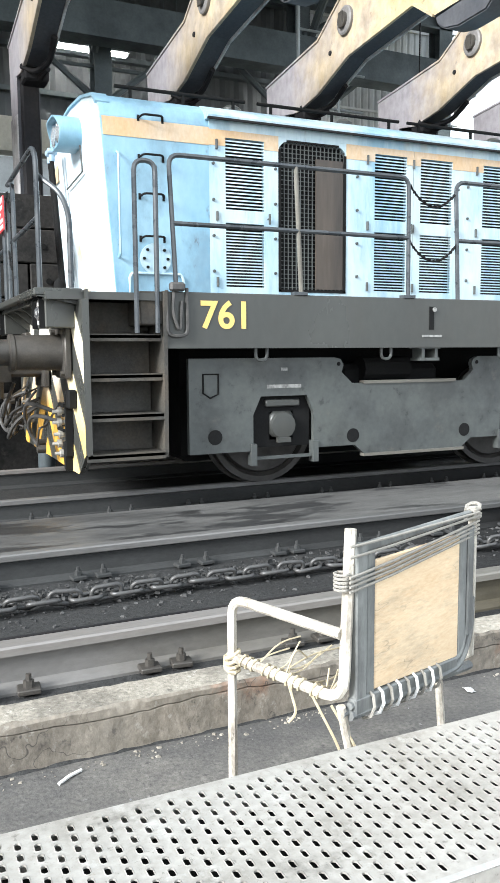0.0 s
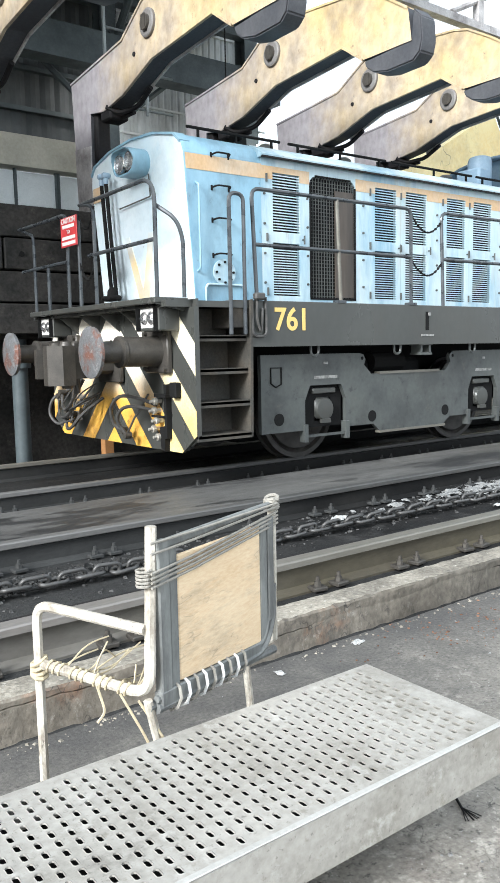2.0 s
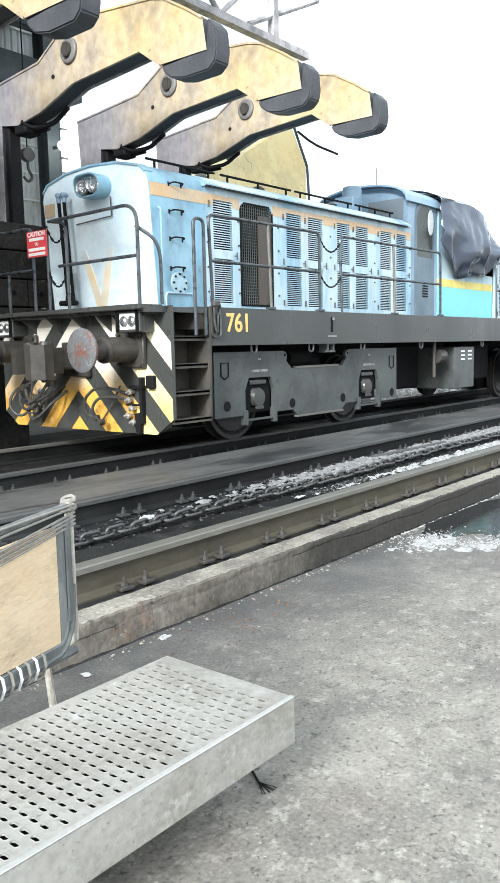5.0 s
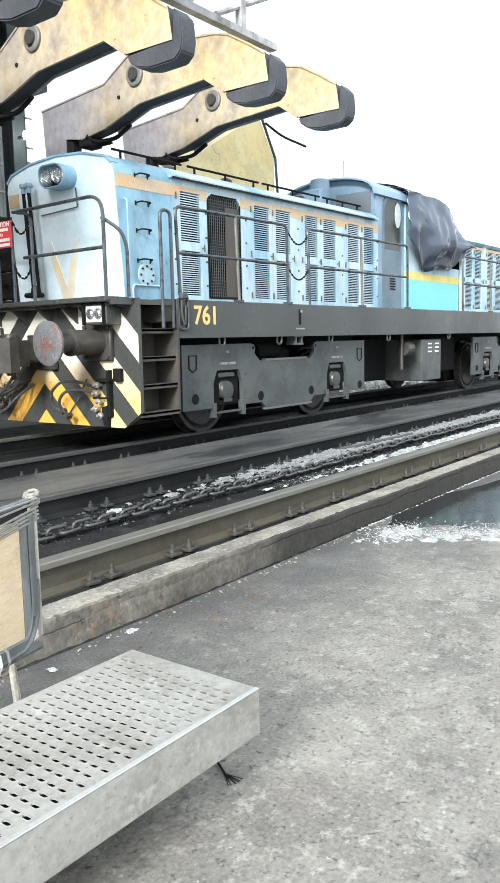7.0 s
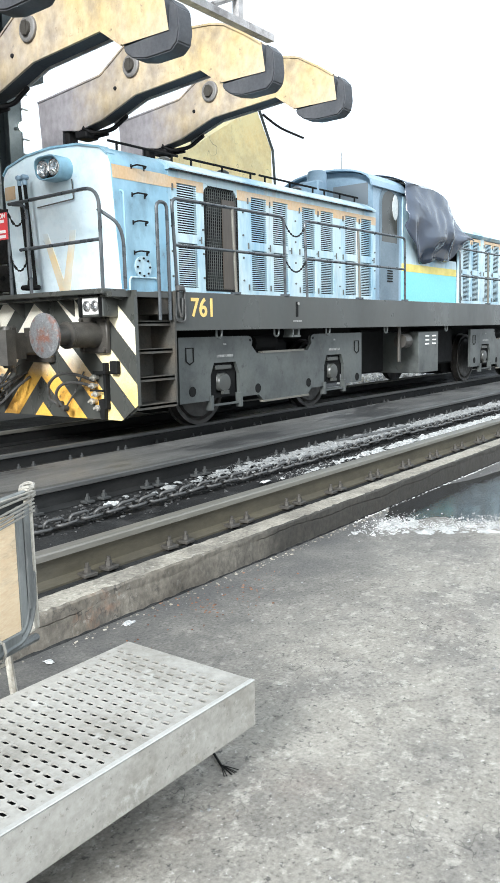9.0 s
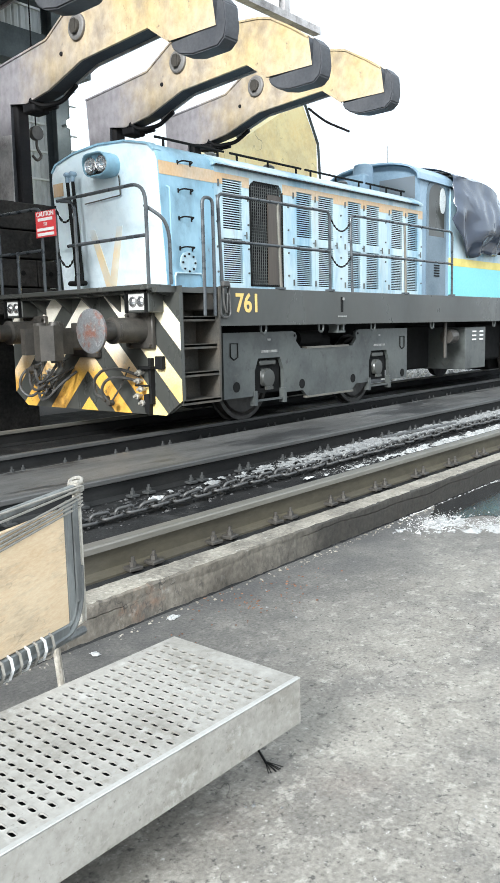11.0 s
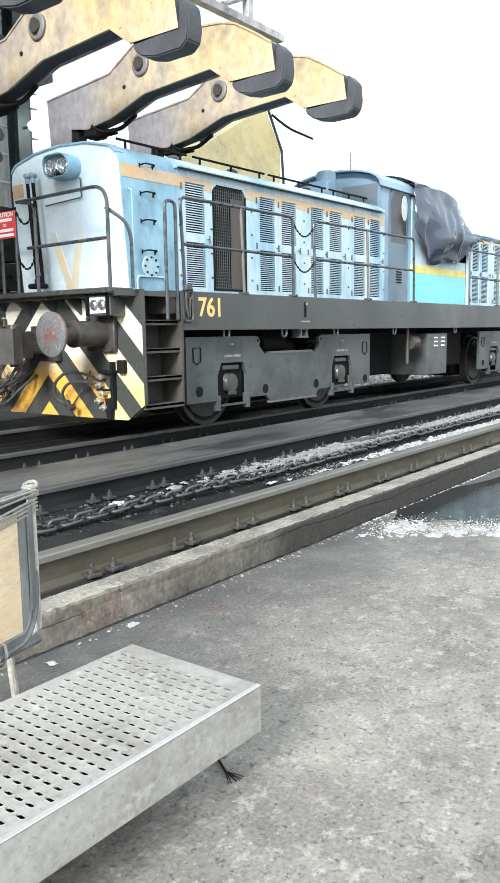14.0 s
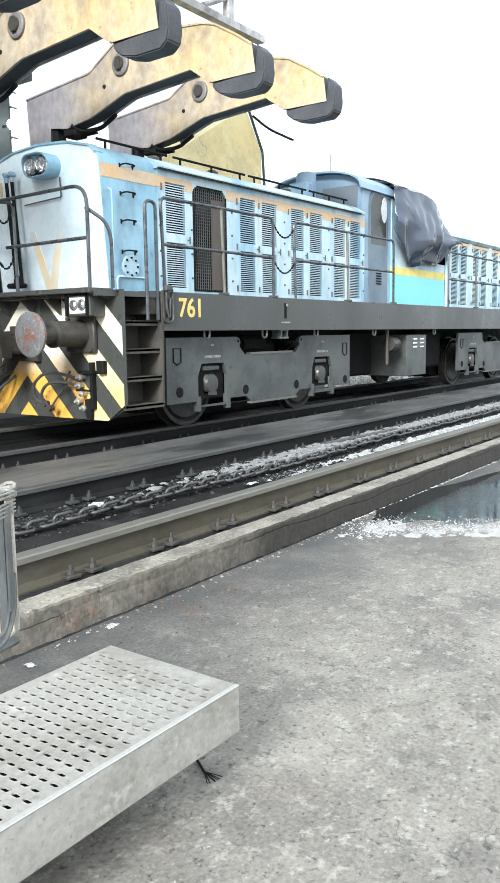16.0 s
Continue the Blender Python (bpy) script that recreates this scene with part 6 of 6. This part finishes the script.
underframe()
bogie(6.73)
bogie(15.6)
pilot()
steps()
hood_front()
cab()
hood_rear()
handrails()
for ob in loco.children_recursive:            # the bodywork stands a little lower towards the nose
    if ob.type == "MESH" and ob.data.users == 1:
        for v in ob.data.vertices:
            zz, xx = v.co.z + LOCO[2] - 1.96, v.co.x + LOCO[0]
            if zz > 0:
                v.co.z -= zz * 0.028 * max(0.0, min(1.0, (12.2 - xx) / 6))
    elif ob.type == "FONT" and ob.location.z + LOCO[2] > 1.96:
        ob.location.z -= (ob.location.z + LOCO[2] - 1.96) * 0.028


# ---- wagon tippler: clamp arms over the track and side support wall ----
def clamp_arm(x):
    th = thing("clamp_arm", (x, 8.0, 0), "huge weathered yellow steel clamp arm arching over the track", "tippler arm", "row of clamp arms")
    crown = [(9.99, 5.04), (8.60, 5.165), (8.12, 5.43), (8.0, 5.485), (7.62, 5.475), (6.55, 5.36), (6.34, 5.305), (6.02, 5.12), (5.78, 4.96)]
    belly = [(5.73, 4.63), (6.42, 4.635), (6.74, 4.86), (7.93, 4.78), (8.60, 4.57), (9.10, 4.50), (9.46, 4.56)]
    out = crown + belly + [(9.50, 3.0), (9.86, 3.0)]
    bm = BM()
    prism(bm, out, "x", x, x + 0.25)
    bmesh.ops.recalc_face_normals(bm, faces=bm.faces)
    # downward and end faces get the darker colour that holds their shade
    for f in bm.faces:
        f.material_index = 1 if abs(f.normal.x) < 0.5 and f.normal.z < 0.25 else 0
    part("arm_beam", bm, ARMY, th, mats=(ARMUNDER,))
    for line in (crown, belly[1:]):                # plate edges standing proud of the web
        bm = BM()
        for p, q in zip(line, line[1:]):
            d = Vector((q[0] - p[0], q[1] - p[1])).normalized()
            nrm = Vector((-d.y, d.x)) * 0.012
            prism(bm, [(p[0] + nrm.x, p[1] + nrm.y), (q[0] + nrm.x, q[1] + nrm.y), (q[0] - nrm.x, q[1] - nrm.y), (p[0] - nrm.x, p[1] - nrm.y)], "x", x - 0.014, x + 0.02)
        part("edge_plate", bm, ARMY, th)
    # pale strip paints the light caught by the far plate's lower edge
    bm = BM()
    for p, q in zip(belly[2:5], belly[3:5]):
        prism(bm, [(p[0], p[1] - 0.03), (q[0], q[1] - 0.03), (q[0], q[1] + 0.01), (p[0], p[1] + 0.01)], "x", x + 0.235, x + 0.256)
    part("far_edge_plate", bm, ARMPALE, th)
    bm = BM()
    prism(bm, [(9.475, 4.16), (9.93, 4.20), (9.87, 3.0), (9.49, 3.0)], "x", x - 0.012, x)
    part("foot_plate", bm, ARMPALE, th, "pale scuffed foot plate")
    bm = BM()
    box(bm, x + 0.03, x + 0.22, 9.36, 9.47, 3.0, 4.55, 0.02)
    part("leg_stiffener", bm, ARMDARK, th)
    bm = BM()
    prism(bm, [(5.62, 4.84), (5.725, 4.95), (5.725, 4.625), (6.42, 4.625), (6.39, 4.55), (6.28, 4.47), (6.08, 4.425), (5.72, 4.43), (5.63, 4.50), (5.60, 4.62)], "x", x + 0.012, x + 0.238)
    bmesh.ops.bevel(bm, geom=bm.edges[:], offset=0.014, segments=2, affect="EDGES")
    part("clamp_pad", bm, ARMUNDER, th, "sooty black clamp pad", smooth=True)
    bm = BM()
    lathe(bm, [(0, 0.15), (-0.03, 0.15), (-0.04, 0.13)], (x, 7.97, 5.16), "x", 24)
    boss = part("pivot_boss", bm, BOSS, th)
    bm = BM()
    lathe(bm, [(0, 0.085), (-0.03, 0.08)], (x - 0.04, 7.97, 5.16), "x", 18)
    part("pin", bm, IRON, boss)
    bm = BM()
    box(bm, x - 0.08, x - 0.068, 7.93, 8.01, 5.08, 5.24)
    part("keeper_plate", bm, IRON, boss)
    for y, z in ((8.31, 4.93),):
        bm = BM()
        lathe(bm, [(0, 0.03), (-0.015, 0.024)], (x, y, z), "x", 8)
        part("bolt", bm, ARMDARK, th)
    bm = BM()
    tube(bm, rounded([(x - 0.02, 9.0, 4.52), (x + 0.1, 8.9, 4.44), (x + 0.2, 8.6, 4.46), (x + 0.2, 8.3, 4.6)], 0.1), 0.03, 8)
    tube(bm, rounded([(x + 0.02, 9.2, 4.50), (x + 0.15, 9.05, 4.40), (x + 0.2, 8.7, 4.42)], 0.1), 0.025, 8)
    box(bm, x + 0.0, x + 0.26, 8.95, 9.2, 4.38, 4.52, 0.02)
    part("hydraulic_line", bm, ARMDARK, th)
    return th


arm = clamp_arm(6.45)
for k, dx, dz in ((-4, 0, 0), (-3, 0, 0), (-2, -0.03, -0.08), (-1, -0.07, -0.03), (1, 0.02, 0.0), (2, 0.01, 0.03)):
    copy_thing(arm, pose(6.45 + 1.695 * k + dx, 8.0, dz))


def support_wall():
    th = thing("support_wall", (3, 9.3, 0), "coal-black timber-faced side support of the wagon tippler", "tippler wall")
    z0 = 1.76
    for r in range(4):
        x = -9.0
        while x < 6.9:
            w = min(rng.choice((1.6, 2.0, 2.4)), 6.95 - x)
            bm = BM()
            d = rng.uniform(0, 0.05)
            box(bm, x, x + w - 0.02, 9.22 + d, 9.5, z0 + 0.38 * r, z0 + 0.38 * r + 0.365 + rng.uniform(-0.01, 0.008), 0.012)
            pl = part("facing_timber", bm, BEAM, th)
            for e in (0.2, w - 0.25):
                bm = BM()
                lathe(bm, [(0, 0.035), (-0.012, 0.035)], (x + e, 9.22 + d, z0 + 0.38 * r + 0.18), "y", 8)
                part("bolt", bm, BLACK, pl)
            x += w
    bm = BM()
    box(bm, -9, 6.95, 9.5, 9.62, 1.7, 3.3)
    part("backing_plate", bm, BEAM, th)
    for x in (-3.0, 0.35, 1.55, 3.6, 5.55):
        bm = BM()
        rod(bm, (x, 9.5, 0), (x, 9.5, 1.7), 0.10, 14)
        lathe(bm, [(0, 0.14), (0.14, 0.14)], (x, 9.5, 1.35), "z", 14)
        part("hydraulic_post", bm, STEEL, th, smooth=True)
    bm = BM()
    box(bm, 4.62, 4.74, 9.3, 9.42, 0, 1.75)
    part("rusty_post", bm, mat("rust_orange_post", (0.36, 0.17, 0.06), 0.8, scale=4), th, "rust-orange steel post")


support_wall()


def machine_house():
    """Yellow counterweight housing beyond the track."""
    th = thing("machine_house", (18, 14.5, 0), "faded yellow sloping machine house streaked with dirt", "machine house")
    bm = BM()
    prism(bm, [(13.4, 0.0), (13.4, 4.9), (16.1, 6.2), (19.3, 8.0), (20.05, 6.9), (20.15, 0.0)], "y", 14.0, 17.0)
    part("housing", bm, YHOUSE, th)
    bm = BM()
    tube(bm, [(19.4, 13.98, 8.0), (20.1, 13.98, 6.9), (20.22, 13.98, 5.6)], 0.04, 8)
    part("edge_pipe", bm, STEEL, th)
    bm = BM()
    tube(bm, rounded([(19.5, 13.9, 7.8), (19.9, 13.6, 7.45), (20.9, 13.4, 7.3)], 0.3), 0.035, 8)
    part("cable", bm, ARMDARK, th)


machine_house()


def crane_hook():
    th = thing("crane_hook", (10.1, 14.0, 5.4), "small rusty crane hook block hanging on its rope", "hook")
    bm = BM()
    rod(bm, (10.1, 14.0, 5.6), (10.1, 14.0, 11.4), 0.015, 6)
    part("rope", bm, ARMDARK, th)
    bm = BM()
    lathe(bm, [(-0.06, 0.14), (0.06, 0.14)], (10.1, 14.0, 5.55), "y", 16)
    part("sheave_block", bm, IRON, th, smooth=True)
    bm = BM()
    tube(bm, rounded([(10.1, 14, 5.45), (10.1, 14, 5.25), (10.22, 14, 5.12), (10.1, 14, 5.0), (9.98, 14, 5.1)], 0.08), 0.03, 8)
    part("hook", bm, IRON, th, smooth=True)


crane_hook()


# ---- shed behind the track ----
def shed():
    def st(name, bm, m, label, cat):
        return tagged(part(name, bm, m), label, cat, kind="structure")
    yb = 18.0
    bm = BM()
    x = -24.0
    while x < 9.3:
        prism(bm, [(x, yb), (x + 0.12, yb - 0.04), (x + 0.24, yb - 0.04), (x + 0.36, yb), (x + 0.36, yb + 0.05), (x, yb + 0.05)], "z", 6.45, 12.0)
        x += 0.36
    st("wall_north", bm, SIDING, "grimy grey corrugated cladding of the shed wall", "wall")
    bm = BM()
    box(bm, -24, 9.6, yb - 0.05, yb + 0.2, 0, 4.9)
    st("wall_north_base", bm, SIDING, "grey lower wall of the shed", "wall")
    bm = BM()
    box(bm, -24, 9.6, yb - 0.3, yb + 0.2, 5.75, 6.45)
    st("trim_band", bm, BAND, "pale concrete ledge along the shed wall", "ledge")
    for i in range(-12, 5):
        bm = BM()
        box(bm, i * 2 + 0.05, i * 2 + 1.95, yb, yb + 0.03, 4.95, 5.7)
        w = st("window_%d" % (i + 13), bm, SHEDGLASS, "grimy strip glazing in the shed wall", "window")
        bm = BM()
        for a in (0.0, 0.95, 1.95):
            box(bm, i * 2 + a, i * 2 + a + 0.07, yb - 0.03, yb + 0.05, 4.9, 5.75)
        part("window_frame", bm, STEEL, w)
    for z in (7.0, 7.9, 8.8, 9.7):
        bm = BM()
        box(bm, -24, 9.6, yb - 0.22, yb - 0.06, z, z + 0.10)
        st("girt", bm, STEEL, "horizontal steel girt on the shed wall", "girt")
    # end bay: the daylight is put into the paler cladding colour
    bm = BM()
    x = 9.64
    while x < 13.4:
        prism(bm, [(x, yb), (x + 0.05, yb - 0.025), (x + 0.15, yb - 0.025), (x + 0.20, yb), (x + 0.20, yb + 0.05), (x, yb + 0.05)], "z", 0, 11.4)
        x += 0.20
    st("wall_north_end", bm, DAYLITSIDING, "grey cladding of the shed's end bay, coloured lighter for daylight", "wall")
    for k in range(14):
        bm = BM()
        z = 1.25 + 0.71 * k
        box(bm, 9.64, 13.44, yb - 0.07, yb - 0.03, z, z + 0.05)
        st("girt", bm, BAND2, "pale horizontal steel girt on the shed wall", "girt")
    bm = BM()
    box(bm, 13.46, 13.50, yb - 0.4, yb + 0.1, 0, 11.4)
    box(bm, 13.74, 13.78, yb - 0.4, yb + 0.1, 0, 11.4)
    box(bm, 13.50, 13.74, yb - 0.17, yb - 0.13, 0, 11.4)
    corner = st("corner_column", bm, STEEL, "dark green-grey steel corner column with climbing rungs", "column")
    for k in range(28):
        bm = BM()
        rod(bm, (13.80, yb - 0.45, 0.6 + 0.38 * k), (13.95, yb - 0.45, 0.6 + 0.38 * k), 0.02, 6)
        box(bm, 13.76, 13.80, yb - 0.47, yb - 0.38, 0.58 + 0.38 * k, 0.62 + 0.38 * k)
        part("rung", bm, PALESTEEL, corner)
    # open truss is coloured pale to hold the bright haze round it
    bm = BM()
    box(bm, 13.0, 18.7, 12.88, 13.12, 9.36, 9.54)
    box(bm, 17.14, 17.34, 12.9, 13.1, 9.54, 11.4)
    box(bm, 13.0, 19.4, 12.9, 13.1, 11.3, 11.5)
    for p, q in (((13.0, 11.35), (15.1, 9.5)), ((15.1, 9.5), (17.2, 11.35)), ((16.2, 9.6), (19.3, 11.1)), ((17.24, 9.5), (18.6, 9.45))):
        rod(bm, (p[0], 13.0, p[1]), (q[0], 13.0, q[1]), 0.07, 8)
    tagged(part("open_truss", bm, ARMPALE), "open steel truss reaching beyond the shed roof, coloured pale for haze", "truss", kind="structure")
    for x in (-11, -6, -1, 4, 8.6, 12.6):
        bm = BM()
        yc = 16.6
        box(bm, x, x + 0.36, yc, yc + 0.03, 0, 11)
        box(bm, x, x + 0.36, yc + 0.4, yc + 0.43, 0, 11)
        box(bm, x + 0.165, x + 0.195, yc + 0.03, yc + 0.4, 0, 11)
        tagged(part("column", bm, STEEL), "dark green-grey steel column of the shed", "column", "shed columns", "structure")
    for y in (9.5, 13.0, 16.6):
        bm = BM()
        box(bm, -24, 13, y, y + 0.3, 9.35, 9.40)
        box(bm, -24, 13, y, y + 0.3, 9.9, 9.95)
        box(bm, -24, 13, y + 0.13, y + 0.17, 9.40, 9.9)
        tagged(part("roof_girder", bm, STEEL), "dusty steel girder under the shed roof", "girder", "roof girders", "structure")
    bm = BM()
    box(bm, -24, 13, 15.7, 16.2, 7.55, 8.25)
    tagged(part("crane_girder", bm, STEEL), "long steel crane girder along the columns", "girder", kind="structure")
    for x in (-11, -6, -1, 4, 8.6, 12.6):
        bm = BM()
        y = 6.5
        while y < 17.5:
            rod(bm, (x, y, 9.9), (x, y + 1.1, 11.2), 0.05, 6)
            rod(bm, (x, y + 1.1, 11.2), (x, y + 2.2, 9.9), 0.05, 6)
            y += 2.2
        box(bm, x - 0.07, x + 0.07, 6.5, 18, 9.83, 9.97)
        box(bm, x - 0.07, x + 0.07, 6.5, 18, 11.13, 11.27)
        rod(bm, (x, 16.6, 7.6), (x, 14.3, 9.85), 0.09, 8)
        rod(bm, (x + 0.2, 16.6, 8.6), (x + 2.4, 16.6, 9.85), 0.08, 8)
        tagged(part("roof_truss", bm, STEEL), "lattice steel roof truss", "truss", "roof trusses", "structure")
    for x in (-6, -1, 4, 8.6):
        for y, z0 in ((16.75, 6.6), (13.0, 8.6)):
            bm = BM()
            for sgn in (-1, 1):
                rod(bm, (x + 0.18, y, z0), (x + 0.18 + sgn * 1.9, y, z0 + 1.5), 0.07, 6)
                rod(bm, (x + 0.18, y, z0 + 0.75), (x + 0.18 + sgn * 0.95, y, z0 + 0.75), 0.045, 6)
                box(bm, x + 0.18 + min(0, sgn * 2.6), x + 0.18 + max(0, sgn * 2.6), y - 0.06, y + 0.06, z0 + 1.5, z0 + 1.64)
            box(bm, x + 0.06, x + 0.30, y - 0.1, y + 0.1, z0 - 0.15, z0 + 1.64)
            tagged(part("knee_brace", bm, STEEL), "dark steel knee bracing under the crane girder", "brace", "knee braces", "structure")
    bm = BM()
    box(bm, -24, 13, 6.5, 18.3, 11.4, 11.5)
    tagged(part("ceiling", bm, ROOF), "dark sheeted shed roof", "ceiling", kind="structure")
    bm = BM()
    box(bm, -24.3, -24, 6.5, 18.3, 0, 11.5)
    tagged(part("wall_west", bm, SIDING), "closed end wall of the shed", "wall", kind="structure")
    # access platform with rails
    for x in (7.4, 8.3):
        bm = BM()
        rod(bm, (x, 14.2, 6.2), (x, 14.2, 9.2), 0.035, 6)
        for z in (6.3, 7.0, 7.7, 8.4):
            rod(bm, (7.4, 14.2, z), (8.9, 14.2, z), 0.025, 6)
        tagged(part("access_ladder", bm, PALESTEEL), "steel access ladder and guard rails high in the shed", "ladder", kind="structure")
    for a, b, y, z in ((3.0, 4.9, 17.2, 7.85), (8.4, 9.5, 17.2, 7.7), (5.5, 6.2, 17.2, 7.85), (-3, -1, 17.2, 7.85)):
        th = thing("strip_light", ((a + b) / 2, y, z), "lit fluorescent strip light under the crane girder", "light", "strip lights")
        bm = BM()
        box(bm, a, b, y - 0.1, y + 0.1, z, z + 0.06, 0.01)
        part("housing", bm, PALESTEEL, th)
        for e in (-0.06, 0.06):
            bm = BM()
            rod(bm, (a + 0.05, y + e, z - 0.03), (b - 0.05, y + e, z - 0.03), 0.03)
            part("tube", bm, TUBELIGHT, th)
        bm = BM()
        rod(bm, (a + 0.2, y, z + 0.06), (a + 0.2, y, 9.9), 0.01, 5)
        rod(bm, (b - 0.2, y, z + 0.06), (b - 0.2, y, 9.9), 0.01, 5)
        part("hanger", bm, STEEL, th)
    for x, z in ((8.78, 7.2), (12.78, 6.6), (12.78, 5.2)):
        th = thing("bulkhead_lamp", (x, 16.3, z), "small lit bulkhead lamp on a column", "light", "bulkhead lamps")
        bm = BM()
        lathe(bm, [(0, 0.12), (-0.12, 0.12), (-0.16, 0.08)], (x, 16.3, z), "y", 14)
        part("globe", bm, TUBELIGHT, th, smooth=True)
        bm = BM()
        box(bm, x - 0.03, x + 0.03, 16.28, 16.61, z - 0.03, z + 0.03)
        part("bracket", bm, STEEL, th)


shed()


def motions():
    walk(loco, [(t, pose(LOCO[0] + d, LOCO[1], LOCO[2])) for t, d in LOCO_X])
    for w, at in WHEELS:
        walk(w, [(t, pose(*at, 0, math.degrees(d / 0.50), 0)) for t, d in LOCO_X])


motions()
